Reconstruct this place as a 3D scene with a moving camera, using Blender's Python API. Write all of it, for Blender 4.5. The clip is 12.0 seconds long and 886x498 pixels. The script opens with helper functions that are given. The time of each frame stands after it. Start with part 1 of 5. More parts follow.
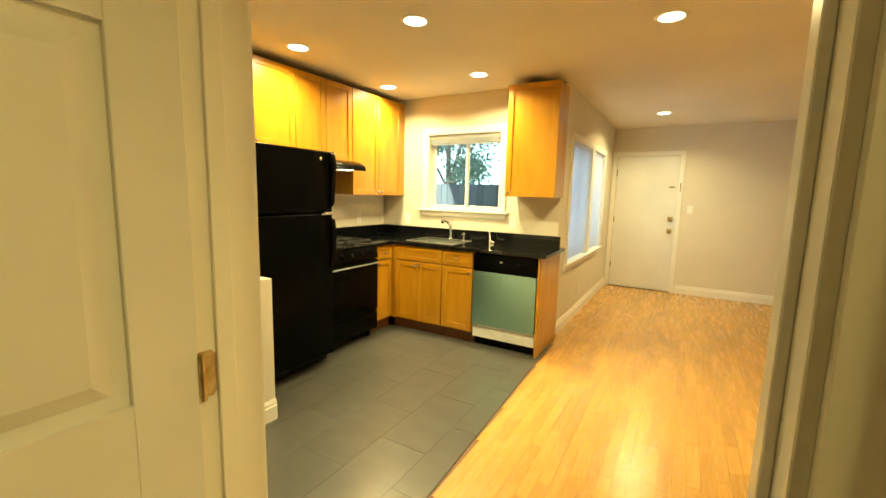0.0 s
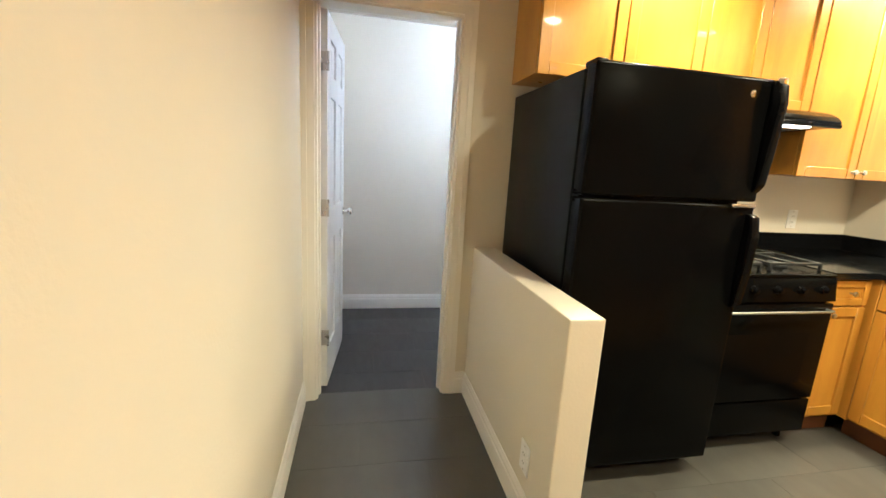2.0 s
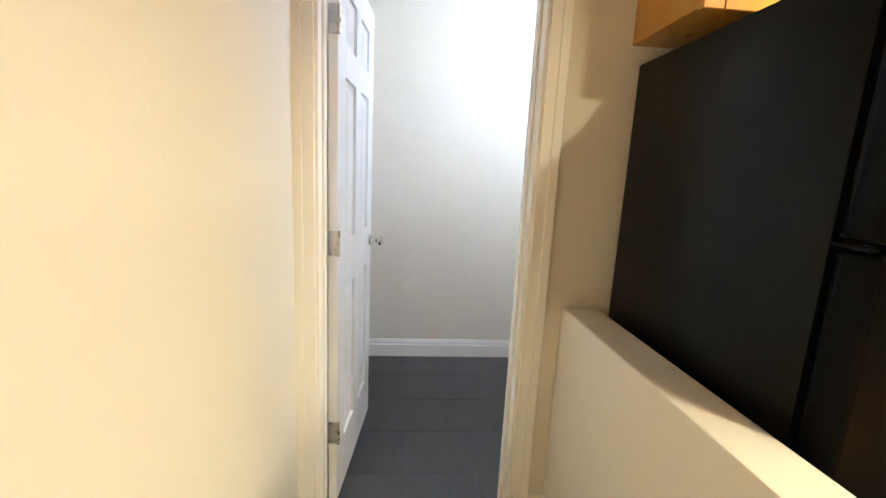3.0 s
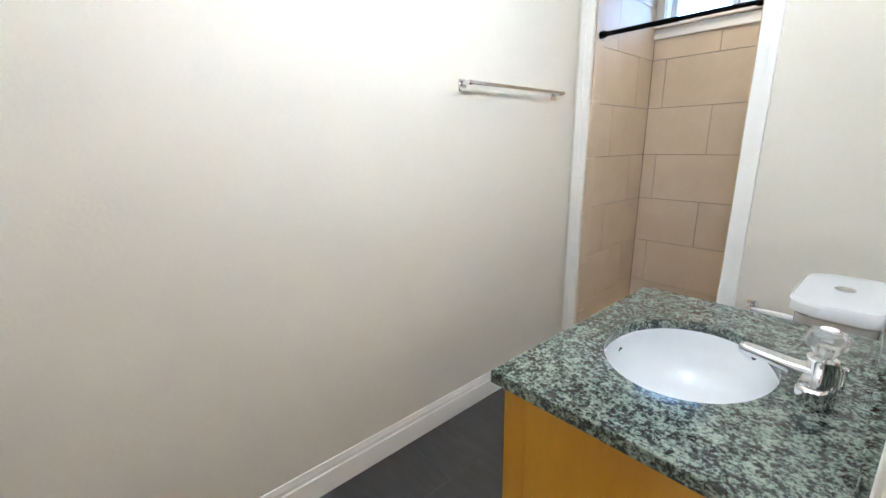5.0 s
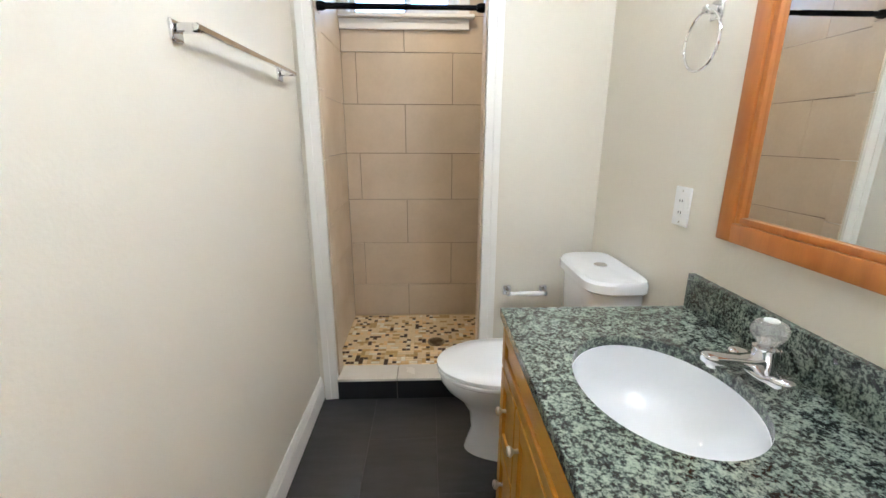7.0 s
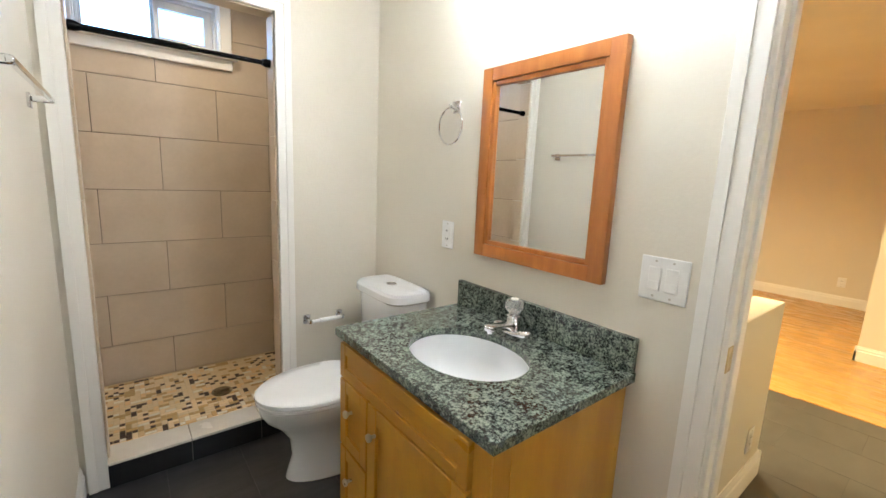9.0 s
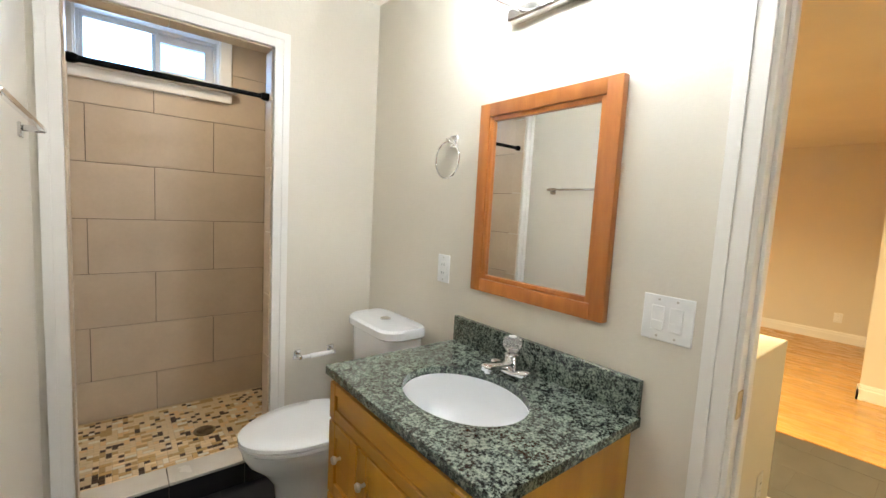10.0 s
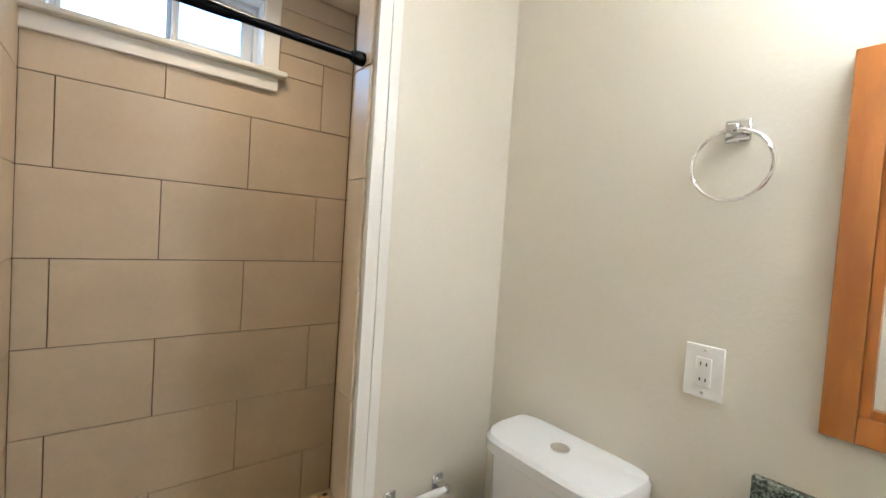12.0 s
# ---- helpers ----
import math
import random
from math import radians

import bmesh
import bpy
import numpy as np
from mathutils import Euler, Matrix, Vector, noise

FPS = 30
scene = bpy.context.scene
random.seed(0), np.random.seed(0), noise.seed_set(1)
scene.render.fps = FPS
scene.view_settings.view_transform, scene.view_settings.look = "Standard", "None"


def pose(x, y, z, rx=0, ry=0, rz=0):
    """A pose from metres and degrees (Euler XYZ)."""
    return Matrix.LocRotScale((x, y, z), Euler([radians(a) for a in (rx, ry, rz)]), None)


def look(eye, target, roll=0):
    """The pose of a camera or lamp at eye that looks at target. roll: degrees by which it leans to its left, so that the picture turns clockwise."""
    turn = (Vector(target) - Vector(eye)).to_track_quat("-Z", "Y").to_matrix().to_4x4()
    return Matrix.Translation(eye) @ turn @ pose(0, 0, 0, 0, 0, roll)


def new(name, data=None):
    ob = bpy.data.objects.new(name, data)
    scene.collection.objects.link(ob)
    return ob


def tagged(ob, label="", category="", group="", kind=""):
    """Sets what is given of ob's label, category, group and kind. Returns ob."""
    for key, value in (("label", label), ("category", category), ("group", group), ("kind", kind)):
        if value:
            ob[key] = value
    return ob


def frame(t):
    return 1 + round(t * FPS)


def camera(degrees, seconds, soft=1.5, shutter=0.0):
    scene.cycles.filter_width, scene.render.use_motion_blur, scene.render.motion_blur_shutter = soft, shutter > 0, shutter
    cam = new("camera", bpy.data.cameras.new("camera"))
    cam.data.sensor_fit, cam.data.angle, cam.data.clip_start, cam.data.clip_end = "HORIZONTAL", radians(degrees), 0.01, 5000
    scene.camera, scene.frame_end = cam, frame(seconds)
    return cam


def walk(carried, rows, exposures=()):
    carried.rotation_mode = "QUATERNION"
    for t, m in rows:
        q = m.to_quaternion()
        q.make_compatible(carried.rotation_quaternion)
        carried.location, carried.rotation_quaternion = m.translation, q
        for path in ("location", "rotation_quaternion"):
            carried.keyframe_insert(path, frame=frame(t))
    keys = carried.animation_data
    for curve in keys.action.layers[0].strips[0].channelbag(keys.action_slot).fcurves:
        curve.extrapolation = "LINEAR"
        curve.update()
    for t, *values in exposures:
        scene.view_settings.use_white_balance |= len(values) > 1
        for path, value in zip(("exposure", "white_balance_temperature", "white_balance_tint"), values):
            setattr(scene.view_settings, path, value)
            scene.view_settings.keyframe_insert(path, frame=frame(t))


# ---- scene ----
cam = camera(94.1, 12.0)
EXPOSURES = [(0.0, 0.24, 7000, -5), (0.7, 0.1, 6900, -5), (1.5, 0.28, 5600, 9), (2.5, 0.66, 5100, 13), (3.7, 0.76, 5500, 14), (5.4, 0.76, 5650, 12), (7.5, 0.76, 6000, 13), (9.5, 0.60, 6250, 13), (12.0, 0.54, 6350, 13)]
PATH = [
    (0, (3.167, 1.884, 1.397), (2.17, 3.597, 1.13), 1.4),
    (0.5, (2.976, 2.131, 1.32), (1.721, 3.67, 1.079), 0.7),
    (1, (2.708, 2.373, 1.3), (1.246, 3.722, 1.092), 1.1),
    (1.5, (2.479, 2.592, 1.286), (0.657, 3.361, 0.986), 3.3),
    (2, (2.164, 2.701, 1.303), (0.242, 3.096, 0.912), 3.3),
    (2.5, (1.758, 2.742, 1.327), (-0.18, 3.027, 0.923), 0.6),
    (3, (1.348, 2.772, 1.311), (-0.612, 2.945, 0.955), 2.8),
    (3.5, (0.885, 2.730, 1.33), (-1.046, 3.112, 0.981), 2.0),
    (3.7, (0.728, 2.724, 1.326), (-1.178, 3.213, 0.967), 1.0),
    (5.5, (-0.353, 2.832, 1.314), (-1.518, 4.356, 0.745), -0.4),
    (6, (-0.466, 2.907, 1.314), (-1.327, 4.588, 0.657), -0.4),
    (6.5, (-0.726, 2.958, 1.321), (-1.184, 4.764, 0.595), -0.9),
    (7, (-0.919, 3.035, 1.326), (-0.846, 4.964, 0.804), 0.2),
    (7.5, (-1.099, 3.004, 1.335), (-0.273, 4.788, 0.968), -0.1),
    (9.5, (-1.279, 2.846, 1.373), (-0.026, 4.374, 1.064), 2.8),
    (10, (-1.258, 2.893, 1.375), (-0.008, 4.443, 1.187), 3.1),
    (10.5, (-1.256, 2.995, 1.376), (-0.079, 4.603, 1.203), 3.2),
    (11, (-1.224, 3.18, 1.38), (-0.107, 4.834, 1.26), 3.1),
    (11.5, (-1.185, 3.52, 1.385), (-0.081, 5.185, 1.283), 3.9),
    (12, (-1.191, 3.937, 1.395), (0.053, 5.501, 1.324), 3.8),
]
walk(cam, [(t, look(eye, goal, roll)) for t, eye, goal, roll in PATH], EXPOSURES)

# ---- world, sun and large lights ----
world = bpy.data.worlds.new("world")
scene.world = world
world.use_nodes = True
wn = world.node_tree.nodes
sky = wn.new("ShaderNodeTexSky")
sky.sky_type, sky.sun_disc = "NISHITA", False
sky.sun_elevation, sky.sun_rotation = radians(38), radians(200)
wn["Background"].inputs["Strength"].default_value = 0.15
world.node_tree.links.new(sky.outputs[0], wn["Background"].inputs["Color"])
sun = new("sun", bpy.data.lights.new("sun", "SUN"))
sun.data.energy, sun.data.angle, sun.data.color = 5.0, radians(0.5), (1.0, 0.92, 0.8)
sun.rotation_euler = (radians(52), 0, radians(-20))

CAN_POWER = 28
CAN_COLOR = (1.0, 0.80, 0.42)
# added bedroom lamp, out of view, placed to light the open door
BEDROOM_FILL = (4.1, 2.10)
SHOWER_CAN = (-0.87, 5.45)
CANS = [(0.6, 4.1), (1.64, 4.1), (0.5, 5.3), (1.5, 5.3), (3.0, 4.72), (2.84, 7.75)]


def lamp(name, kind, energy, color, at, size=0.1, size_y=None, turn=(0, 0, 0)):
    d = bpy.data.lights.new(name, kind)
    d.energy, d.color = energy, color
    if kind == "AREA":
        d.shape, d.size = ("RECTANGLE" if size_y else "DISK"), size
        if size_y:
            d.size_y = size_y
    else:
        d.shadow_soft_size = size
    if kind == "AREA":
        d.spread = radians(150)
    ob = new(name, d)
    ob.location, ob.rotation_euler = at, [radians(a) for a in turn]
    return ob


for cx, cy in CANS:
    lamp("downlight_beam", "AREA", CAN_POWER, CAN_COLOR, (cx, cy, 2.425), 0.13)
# added fill beam: brightens the bedroom door from an unseen fixture
lamp("bedroom_downlight_beam", "AREA", 20, (1.0, 0.73, 0.27), (*BEDROOM_FILL, 2.425), 0.13)
lamp("shower_downlight_beam", "AREA", 2.0, (1.0, 0.84, 0.60), (*SHOWER_CAN, 2.425), 0.13)
lamp("side_window_daylight", "AREA", 9, (0.60, 0.78, 1.0), (1.93, 6.70, 1.34), 1.1, 1.4, (0, -90, 0))
lamp("side_window_daylight", "AREA", 6, (0.60, 0.78, 1.0), (1.93, 7.71, 1.34), 1.1, 0.9, (0, -90, 0))
lamp("shower_window_daylight", "AREA", 5, (0.42, 0.66, 1.0), (-1.06, 6.10, 2.2), 0.78, 0.42, (-90, 0, 0))


# ---- materials ----
def mat(name, color, rough=0.5, metal=0.0, color2=None, scale=8.0, fine=0.0, bump=0.0, bump_scale=120.0, stretch=(1, 1, 1), rand=0.0, spec=0.5, coat=0.0, mixlo=0.35, mixhi=0.65, detail=5.0):
    """A surface with large and fine variation in colour, gloss and relief, in metres."""
    m = bpy.data.materials.new(name)
    m.use_nodes = True
    n, l = m.node_tree.nodes, m.node_tree.links
    b = n["Principled BSDF"]
    b.inputs["Roughness"].default_value, b.inputs["Metallic"].default_value = rough, metal
    b.inputs["Specular IOR Level"].default_value = spec
    b.inputs["Coat Weight"].default_value = coat
    tc, mp, info = n.new("ShaderNodeTexCoord"), n.new("ShaderNodeMapping"), n.new("ShaderNodeObjectInfo")
    mp.inputs["Scale"].default_value = stretch
    off = n.new("ShaderNodeVectorMath")
    off.operation = "SCALE"
    off.inputs[0].default_value = (7.3, 3.1, 5.7)
    l.new(info.outputs["Random"], off.inputs["Scale"])
    add = n.new("ShaderNodeVectorMath")
    l.new(tc.outputs["Object"], add.inputs[0]), l.new(off.outputs[0], add.inputs[1])
    l.new(add.outputs[0], mp.inputs["Vector"])
    big = n.new("ShaderNodeTexNoise")
    big.inputs["Scale"].default_value, big.inputs["Detail"].default_value = scale, detail
    l.new(mp.outputs[0], big.inputs["Vector"])
    ramp = n.new("ShaderNodeMapRange")
    ramp.inputs["From Min"].default_value, ramp.inputs["From Max"].default_value = mixlo, mixhi
    l.new(big.outputs["Fac"], ramp.inputs["Value"])
    mix = n.new("ShaderNodeMix")
    mix.data_type = "RGBA"
    c2 = color2 or [c * 0.92 for c in color]
    mix.inputs["A"].default_value, mix.inputs["B"].default_value = (*color, 1), (*c2, 1)
    l.new(ramp.outputs[0], mix.inputs["Factor"])
    hsv = n.new("ShaderNodeHueSaturation")
    l.new(mix.outputs["Result"], hsv.inputs["Color"])
    val = n.new("ShaderNodeMath")
    val.operation, val.inputs[1].default_value, val.inputs[2].default_value = "MULTIPLY_ADD", 2 * rand, 1 - rand
    l.new(info.outputs["Random"], val.inputs[0])
    small = n.new("ShaderNodeTexNoise")
    small.inputs["Scale"].default_value, small.inputs["Detail"].default_value = bump_scale, 3
    l.new(mp.outputs[0], small.inputs["Vector"])
    if fine:
        f = n.new("ShaderNodeMath")
        f.operation, f.inputs[1].default_value = "MULTIPLY_ADD", 2 * fine
        f2 = n.new("ShaderNodeMath")
        f2.operation, f2.inputs[1].default_value = "SUBTRACT", fine
        l.new(val.outputs[0], f2.inputs[0])
        l.new(small.outputs["Fac"], f.inputs[0]), l.new(f2.outputs[0], f.inputs[2])
        l.new(f.outputs[0], hsv.inputs["Value"])
    else:
        l.new(val.outputs[0], hsv.inputs["Value"])
    l.new(hsv.outputs[0], b.inputs["Base Color"])
    rr = n.new("ShaderNodeMath")
    rr.operation, rr.inputs[1].default_value, rr.inputs[2].default_value = "MULTIPLY_ADD", 0.12, max(rough - 0.06, 0.0)
    l.new(big.outputs["Fac"], rr.inputs[0]), l.new(rr.outputs[0], b.inputs["Roughness"])
    if bump:
        bp = n.new("ShaderNodeBump")
        bp.inputs["Strength"].default_value, bp.inputs["Distance"].default_value = min(1, bump), 0.002
        l.new(small.outputs["Fac"], bp.inputs["Height"]), l.new(bp.outputs[0], b.inputs["Normal"])
    return m


def glowing(name, color, strength):
    m = bpy.data.materials.new(name)
    m.use_nodes = True
    b = m.node_tree.nodes["Principled BSDF"]
    b.inputs["Base Color"].default_value = (*color, 1)
    b.inputs["Emission Color"].default_value, b.inputs["Emission Strength"].default_value = (*color, 1), strength
    return m


def clear(name, color=(1, 1, 1), rough=0.0, ior=1.45):
    m = bpy.data.materials.new(name)
    m.use_nodes = True
    b = m.node_tree.nodes["Principled BSDF"]
    b.inputs["Base Color"].default_value = (*color, 1)
    b.inputs["Transmission Weight"].default_value, b.inputs["Roughness"].default_value, b.inputs["IOR"].default_value = 1.0, rough, ior
    return m


def granite(name, black, dark, mid, light, scale, rough, level=0.0):
    """Speckled polished stone: crystals at two sizes and slow clouds of lighter and darker stone."""
    m = bpy.data.materials.new(name)
    m.use_nodes = True
    n, l = m.node_tree.nodes, m.node_tree.links
    b = n["Principled BSDF"]
    b.inputs["Roughness"].default_value = rough
    tc = n.new("ShaderNodeTexCoord")
    total = None
    for k, detail, weight in ((1.0, 2.5, 0.66), (2.6, 2.0, 0.30), (0.30, 2.5, 0.42)):
        w = n.new("ShaderNodeTexNoise")
        w.inputs["Scale"].default_value, w.inputs["Detail"].default_value, w.inputs["Distortion"].default_value = scale * k, detail, 0.5
        l.new(tc.outputs["Object"], w.inputs["Vector"])
        a = n.new("ShaderNodeMath")
        a.operation, a.inputs[1].default_value, a.inputs[2].default_value = "MULTIPLY_ADD", weight, level - 0.17
        l.new(w.outputs["Fac"], a.inputs[0])
        if total:
            a.inputs[2].default_value = 0.0
            l.new(total.outputs[0], a.inputs[2])
        total = a
    r = n.new("ShaderNodeValToRGB")
    e = r.color_ramp.elements
    e[0].position, e[0].color = 0.385, (*black, 1)
    e[1].position, e[1].color = 0.66, (*light, 1)
    for at, color in ((0.43, dark), (0.475, mid), (0.54, [(p * 0.45 + q * 0.55) for p, q in zip(mid, light)])):
        e.new(at).color = (*color, 1)
    l.new(total.outputs[0], r.inputs[0]), l.new(r.outputs[0], b.inputs["Base Color"])
    return m


WALL = mat("wall_paint", (0.735, 0.688, 0.59), 0.55, scale=1.3, color2=(0.71, 0.663, 0.566), bump=0.35, bump_scale=90)
CEIL = mat("ceiling_paint", (0.80, 0.755, 0.67), 0.7, scale=1.1, bump=0.4, bump_scale=70)
TRIM = mat("white_trim_paint", (0.87, 0.855, 0.81), 0.38, scale=3, color2=(0.85, 0.83, 0.78))
DOORW = mat("white_door_paint", (0.80, 0.80, 0.79), 0.38, scale=2.5, bump=0.12, bump_scale=60)
MAPLE = mat("maple_cabinet_wood", (0.52, 0.255, 0.023), 0.30, scale=2.2, color2=(0.44, 0.20, 0.016), fine=0.07, bump=0.05, bump_scale=26, stretch=(5, 5, 1), rand=0.05, coat=0.25)
MAPLEH = mat("maple_cabinet_wood_across", (0.51, 0.25, 0.022), 0.30, scale=2.2, color2=(0.43, 0.195, 0.016), fine=0.07, bump=0.05, bump_scale=26, stretch=(1, 1, 5), rand=0.05, coat=0.25)
CHERRY = mat("mirror_frame_wood", (0.44, 0.155, 0.031), 0.33, scale=4, color2=(0.35, 0.112, 0.021), fine=0.09, bump=0.06, bump_scale=30, stretch=(6, 6, 1), rand=0.05, coat=0.2)
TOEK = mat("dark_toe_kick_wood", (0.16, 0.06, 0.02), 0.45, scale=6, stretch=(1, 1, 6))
BLACK = mat("black_appliance_enamel", (0.002, 0.002, 0.0022), 0.18, scale=3, color2=(0.003, 0.003, 0.003), bump=0.12, bump_scale=260, spec=0.05)
BLACKT = mat("black_textured_steel", (0.0025, 0.0028, 0.003), 0.30, scale=3, color2=(0.004, 0.004, 0.004), bump=0.4, bump_scale=350, spec=0.12)
BLACKP = mat("black_plastic", (0.0025, 0.0025, 0.003), 0.26, scale=9, spec=0.08)
IRON = mat("cast_iron_grate", (0.012, 0.012, 0.012), 0.55, scale=30, bump=0.4)
STEEL = mat("brushed_stainless_steel", (0.56, 0.60, 0.60), 0.33, 1.0, scale=4, color2=(0.50, 0.54, 0.545), fine=0.05, bump=0.05, bump_scale=60, stretch=(1, 1, 30))
# dishwasher steel: blue-green of reflected sky is put into the base colour
TEAL = mat("stainless_steel_sky_tint", (0.44, 0.72, 0.70), 0.38, 1.0, scale=4, color2=(0.41, 0.69, 0.67), fine=0.012, bump=0.01, bump_scale=60, stretch=(30, 30, 1))
CHROME = mat("polished_chrome", (0.78, 0.78, 0.79), 0.10, 1.0, scale=20)
NICKEL = mat("satin_nickel", (0.60, 0.57, 0.52), 0.28, 1.0, scale=20)
BRASS = mat("worn_brass", (0.74, 0.60, 0.34), 0.35, 1.0, scale=25, color2=(0.45, 0.33, 0.16))
BRONZE = mat("aged_bronze", (0.34, 0.26, 0.15), 0.4, 1.0, scale=25, color2=(0.2, 0.15, 0.09))
PORCELAIN = mat("white_porcelain", (0.86, 0.88, 0.90), 0.12, scale=4, color2=(0.85, 0.87, 0.89), coat=0.4)
PLATE = mat("white_plastic_plate", (0.90, 0.90, 0.89), 0.35, scale=15)
GREEN_GRANITE = granite("green_speckled_granite", (0.007, 0.010, 0.010), (0.028, 0.037, 0.034), (0.082, 0.105, 0.088), (0.26, 0.295, 0.24), 145, 0.08, -0.040)
BLACK_GRANITE = granite("black_granite", (0.003, 0.003, 0.0035), (0.004, 0.004, 0.0045), (0.004, 0.0045, 0.005), (0.007, 0.0075, 0.009), 90, 0.07)
TILE = mat("taupe_wall_tile", (0.62, 0.505, 0.37), 0.36, scale=5, color2=(0.575, 0.46, 0.33), fine=0.05, bump=0.10, bump_scale=50, rand=0.035)
GROUT = mat("dark_grout", (0.13, 0.10, 0.075), 0.85, scale=30, bump=0.4)
SLATE = mat("dark_slate_floor_tile", (0.034, 0.032, 0.033), 0.33, scale=7, color2=(0.023, 0.022, 0.022), fine=0.2, bump=0.12, bump_scale=55, stretch=(1, 4, 1), rand=0.10, spec=0.6)
# same tile as SLATE, with the kitchen glare put into a paler colour
SLATE_GLARE = mat("glare_paled_slate_tile", (0.082, 0.079, 0.071), 0.32, scale=5, color2=(0.070, 0.067, 0.060), fine=0.06, bump=0.06, bump_scale=70, stretch=(1, 2, 1), rand=0.03, spec=0.6)
FGROUT = mat("floor_grout", (0.10, 0.097, 0.09), 0.85, scale=30, bump=0.3)
CURBT = mat("cream_marble_curb_tile", (0.72, 0.68, 0.60), 0.25, scale=6, color2=(0.66, 0.61, 0.53), rand=0.03)
BLACKTILE = mat("black_curb_face_tile", (0.010, 0.010, 0.012), 0.30, scale=8)
MOS_GROUT = mat("mosaic_grout", (0.60, 0.47, 0.29), 0.85, scale=30)
MOS = [mat("mosaic_cream", (0.82, 0.64, 0.38), 0.35, scale=30, rand=0.12), mat("mosaic_tan", (0.70, 0.48, 0.23), 0.35, scale=30, rand=0.15),
       mat("mosaic_gold", (0.58, 0.36, 0.12), 0.32, scale=30, rand=0.2), mat("mosaic_brown", (0.06, 0.028, 0.012), 0.5, scale=30, rand=0.3),
       mat("mosaic_ivory", (0.82, 0.75, 0.60), 0.35, scale=30, rand=0.06)]
LAMINATE = mat("oak_laminate_strip", (0.58, 0.345, 0.10), 0.27, scale=4.5, color2=(0.50, 0.255, 0.065), fine=0.07, bump=0.03, bump_scale=30, stretch=(10, 0.8, 1), rand=0.14)
UNDER = mat("laminate_joint", (0.20, 0.10, 0.035), 0.6, scale=20)
CARPET = mat("brown_carpet", (0.20, 0.15, 0.10), 0.95, scale=4, fine=0.3, bump=1.0, bump_scale=400)
VINYL = mat("white_vinyl_frame", (0.80, 0.80, 0.79), 0.35, scale=10)
BLIND = mat("white_blind", (0.78, 0.80, 0.82), 0.5, scale=12)
bt = BLIND.node_tree
tl, mx = bt.nodes.new("ShaderNodeBsdfTranslucent"), bt.nodes.new("ShaderNodeMixShader")
tl.inputs["Color"].default_value = (0.8, 0.83, 0.88, 1)
mx.inputs[0].default_value = 0.65
bt.links.new(bt.nodes["Principled BSDF"].outputs[0], mx.inputs[1]), bt.links.new(tl.outputs[0], mx.inputs[2])
bt.links.new(mx.outputs[0], bt.nodes["Material Output"].inputs["Surface"])
# leaf colour lightened and blued to carry the bright outdoor haze
LEAF = mat("haze_paled_leaf", (0.24, 0.35, 0.31), 0.5, scale=6, color2=(0.17, 0.27, 0.24), rand=0.2)
nt = LEAF.node_tree
tl, mx = nt.nodes.new("ShaderNodeBsdfTranslucent"), nt.nodes.new("ShaderNodeMixShader")
tl.inputs["Color"].default_value = (0.34, 0.50, 0.42, 1)
mx.inputs[0].default_value = 0.5
nt.links.new(nt.nodes["Principled BSDF"].outputs[0], mx.inputs[1]), nt.links.new(tl.outputs[0], mx.inputs[2])
nt.links.new(mx.outputs[0], nt.nodes["Material Output"].inputs["Surface"])
ACRYLIC = clear("clear_acrylic", (1.0, 1.0, 1.0), 0.04, 1.42)
ACRYLIC.node_tree.nodes["Principled BSDF"].inputs["Transmission Weight"].default_value = 0.8
GLASS = clear("window_glass", (0.86, 0.96, 1.0), 0.0, 1.02)
FROST = clear("frosted_window_glass", (0.85, 0.93, 1.0), 0.25, 1.1)
# right pane: same frosted glass with a darker, bluer colour
FROST_BLUE = clear("frosted_window_glass_bluer", (0.30, 0.52, 0.72), 0.25, 1.1)
MIRROR = bpy.data.materials.new("mirror_silver")
MIRROR.use_nodes = True
for key, value in (("Base Color", (0.87, 0.89, 0.88, 1)), ("Metallic", 1.0), ("Roughness", 0.0)):
    MIRROR.node_tree.nodes["Principled BSDF"].inputs[key].default_value = value
CAN_GLOW = glowing("downlight_lens", (1.0, 0.86, 0.62), 9.0)
BULB_GLOW = glowing("vanity_shade_glass", (0.90, 0.96, 1.0), 64.0)
BULB_BARE = glowing("vanity_bulb", (0.90, 0.96, 1.0), 420.0)
# board colour also holds painted haze: paler and bluer than the wood
FENCEW = mat("weathered_hazy_fence_board", (0.36, 0.43, 0.50), 0.8, scale=4, stretch=(8, 8, 1), fine=0.15, rand=0.12)
HAZE = glowing("pale_sky_glow", (0.62, 0.86, 1.0), 1.7)
BARK = mat("tree_bark", (0.24, 0.21, 0.19), 0.9, scale=8, stretch=(3, 3, 1), bump=0.8)
GROUND = mat("yard_ground", (0.17, 0.15, 0.12), 0.9, scale=2, fine=0.2, bump=0.6)
STUCCO = mat("outside_stucco", (0.45, 0.43, 0.40), 0.85, scale=2, bump=0.6)

# ---- building helpers ----
ORIGIN = {}


def box(lo, hi, bev=0.0, bm=None, seg=1):
    b = bmesh.new()
    bmesh.ops.create_cube(b, size=1.0)
    for v in b.verts:
        v.co = [l + (c + 0.5) * (h - l) for c, l, h in zip(v.co, lo, hi)]
    if bev:
        bmesh.ops.bevel(b, geom=b.edges[:], offset=bev, segments=seg, affect="EDGES", profile=0.6)
    return merge(bm, b) if bm else b


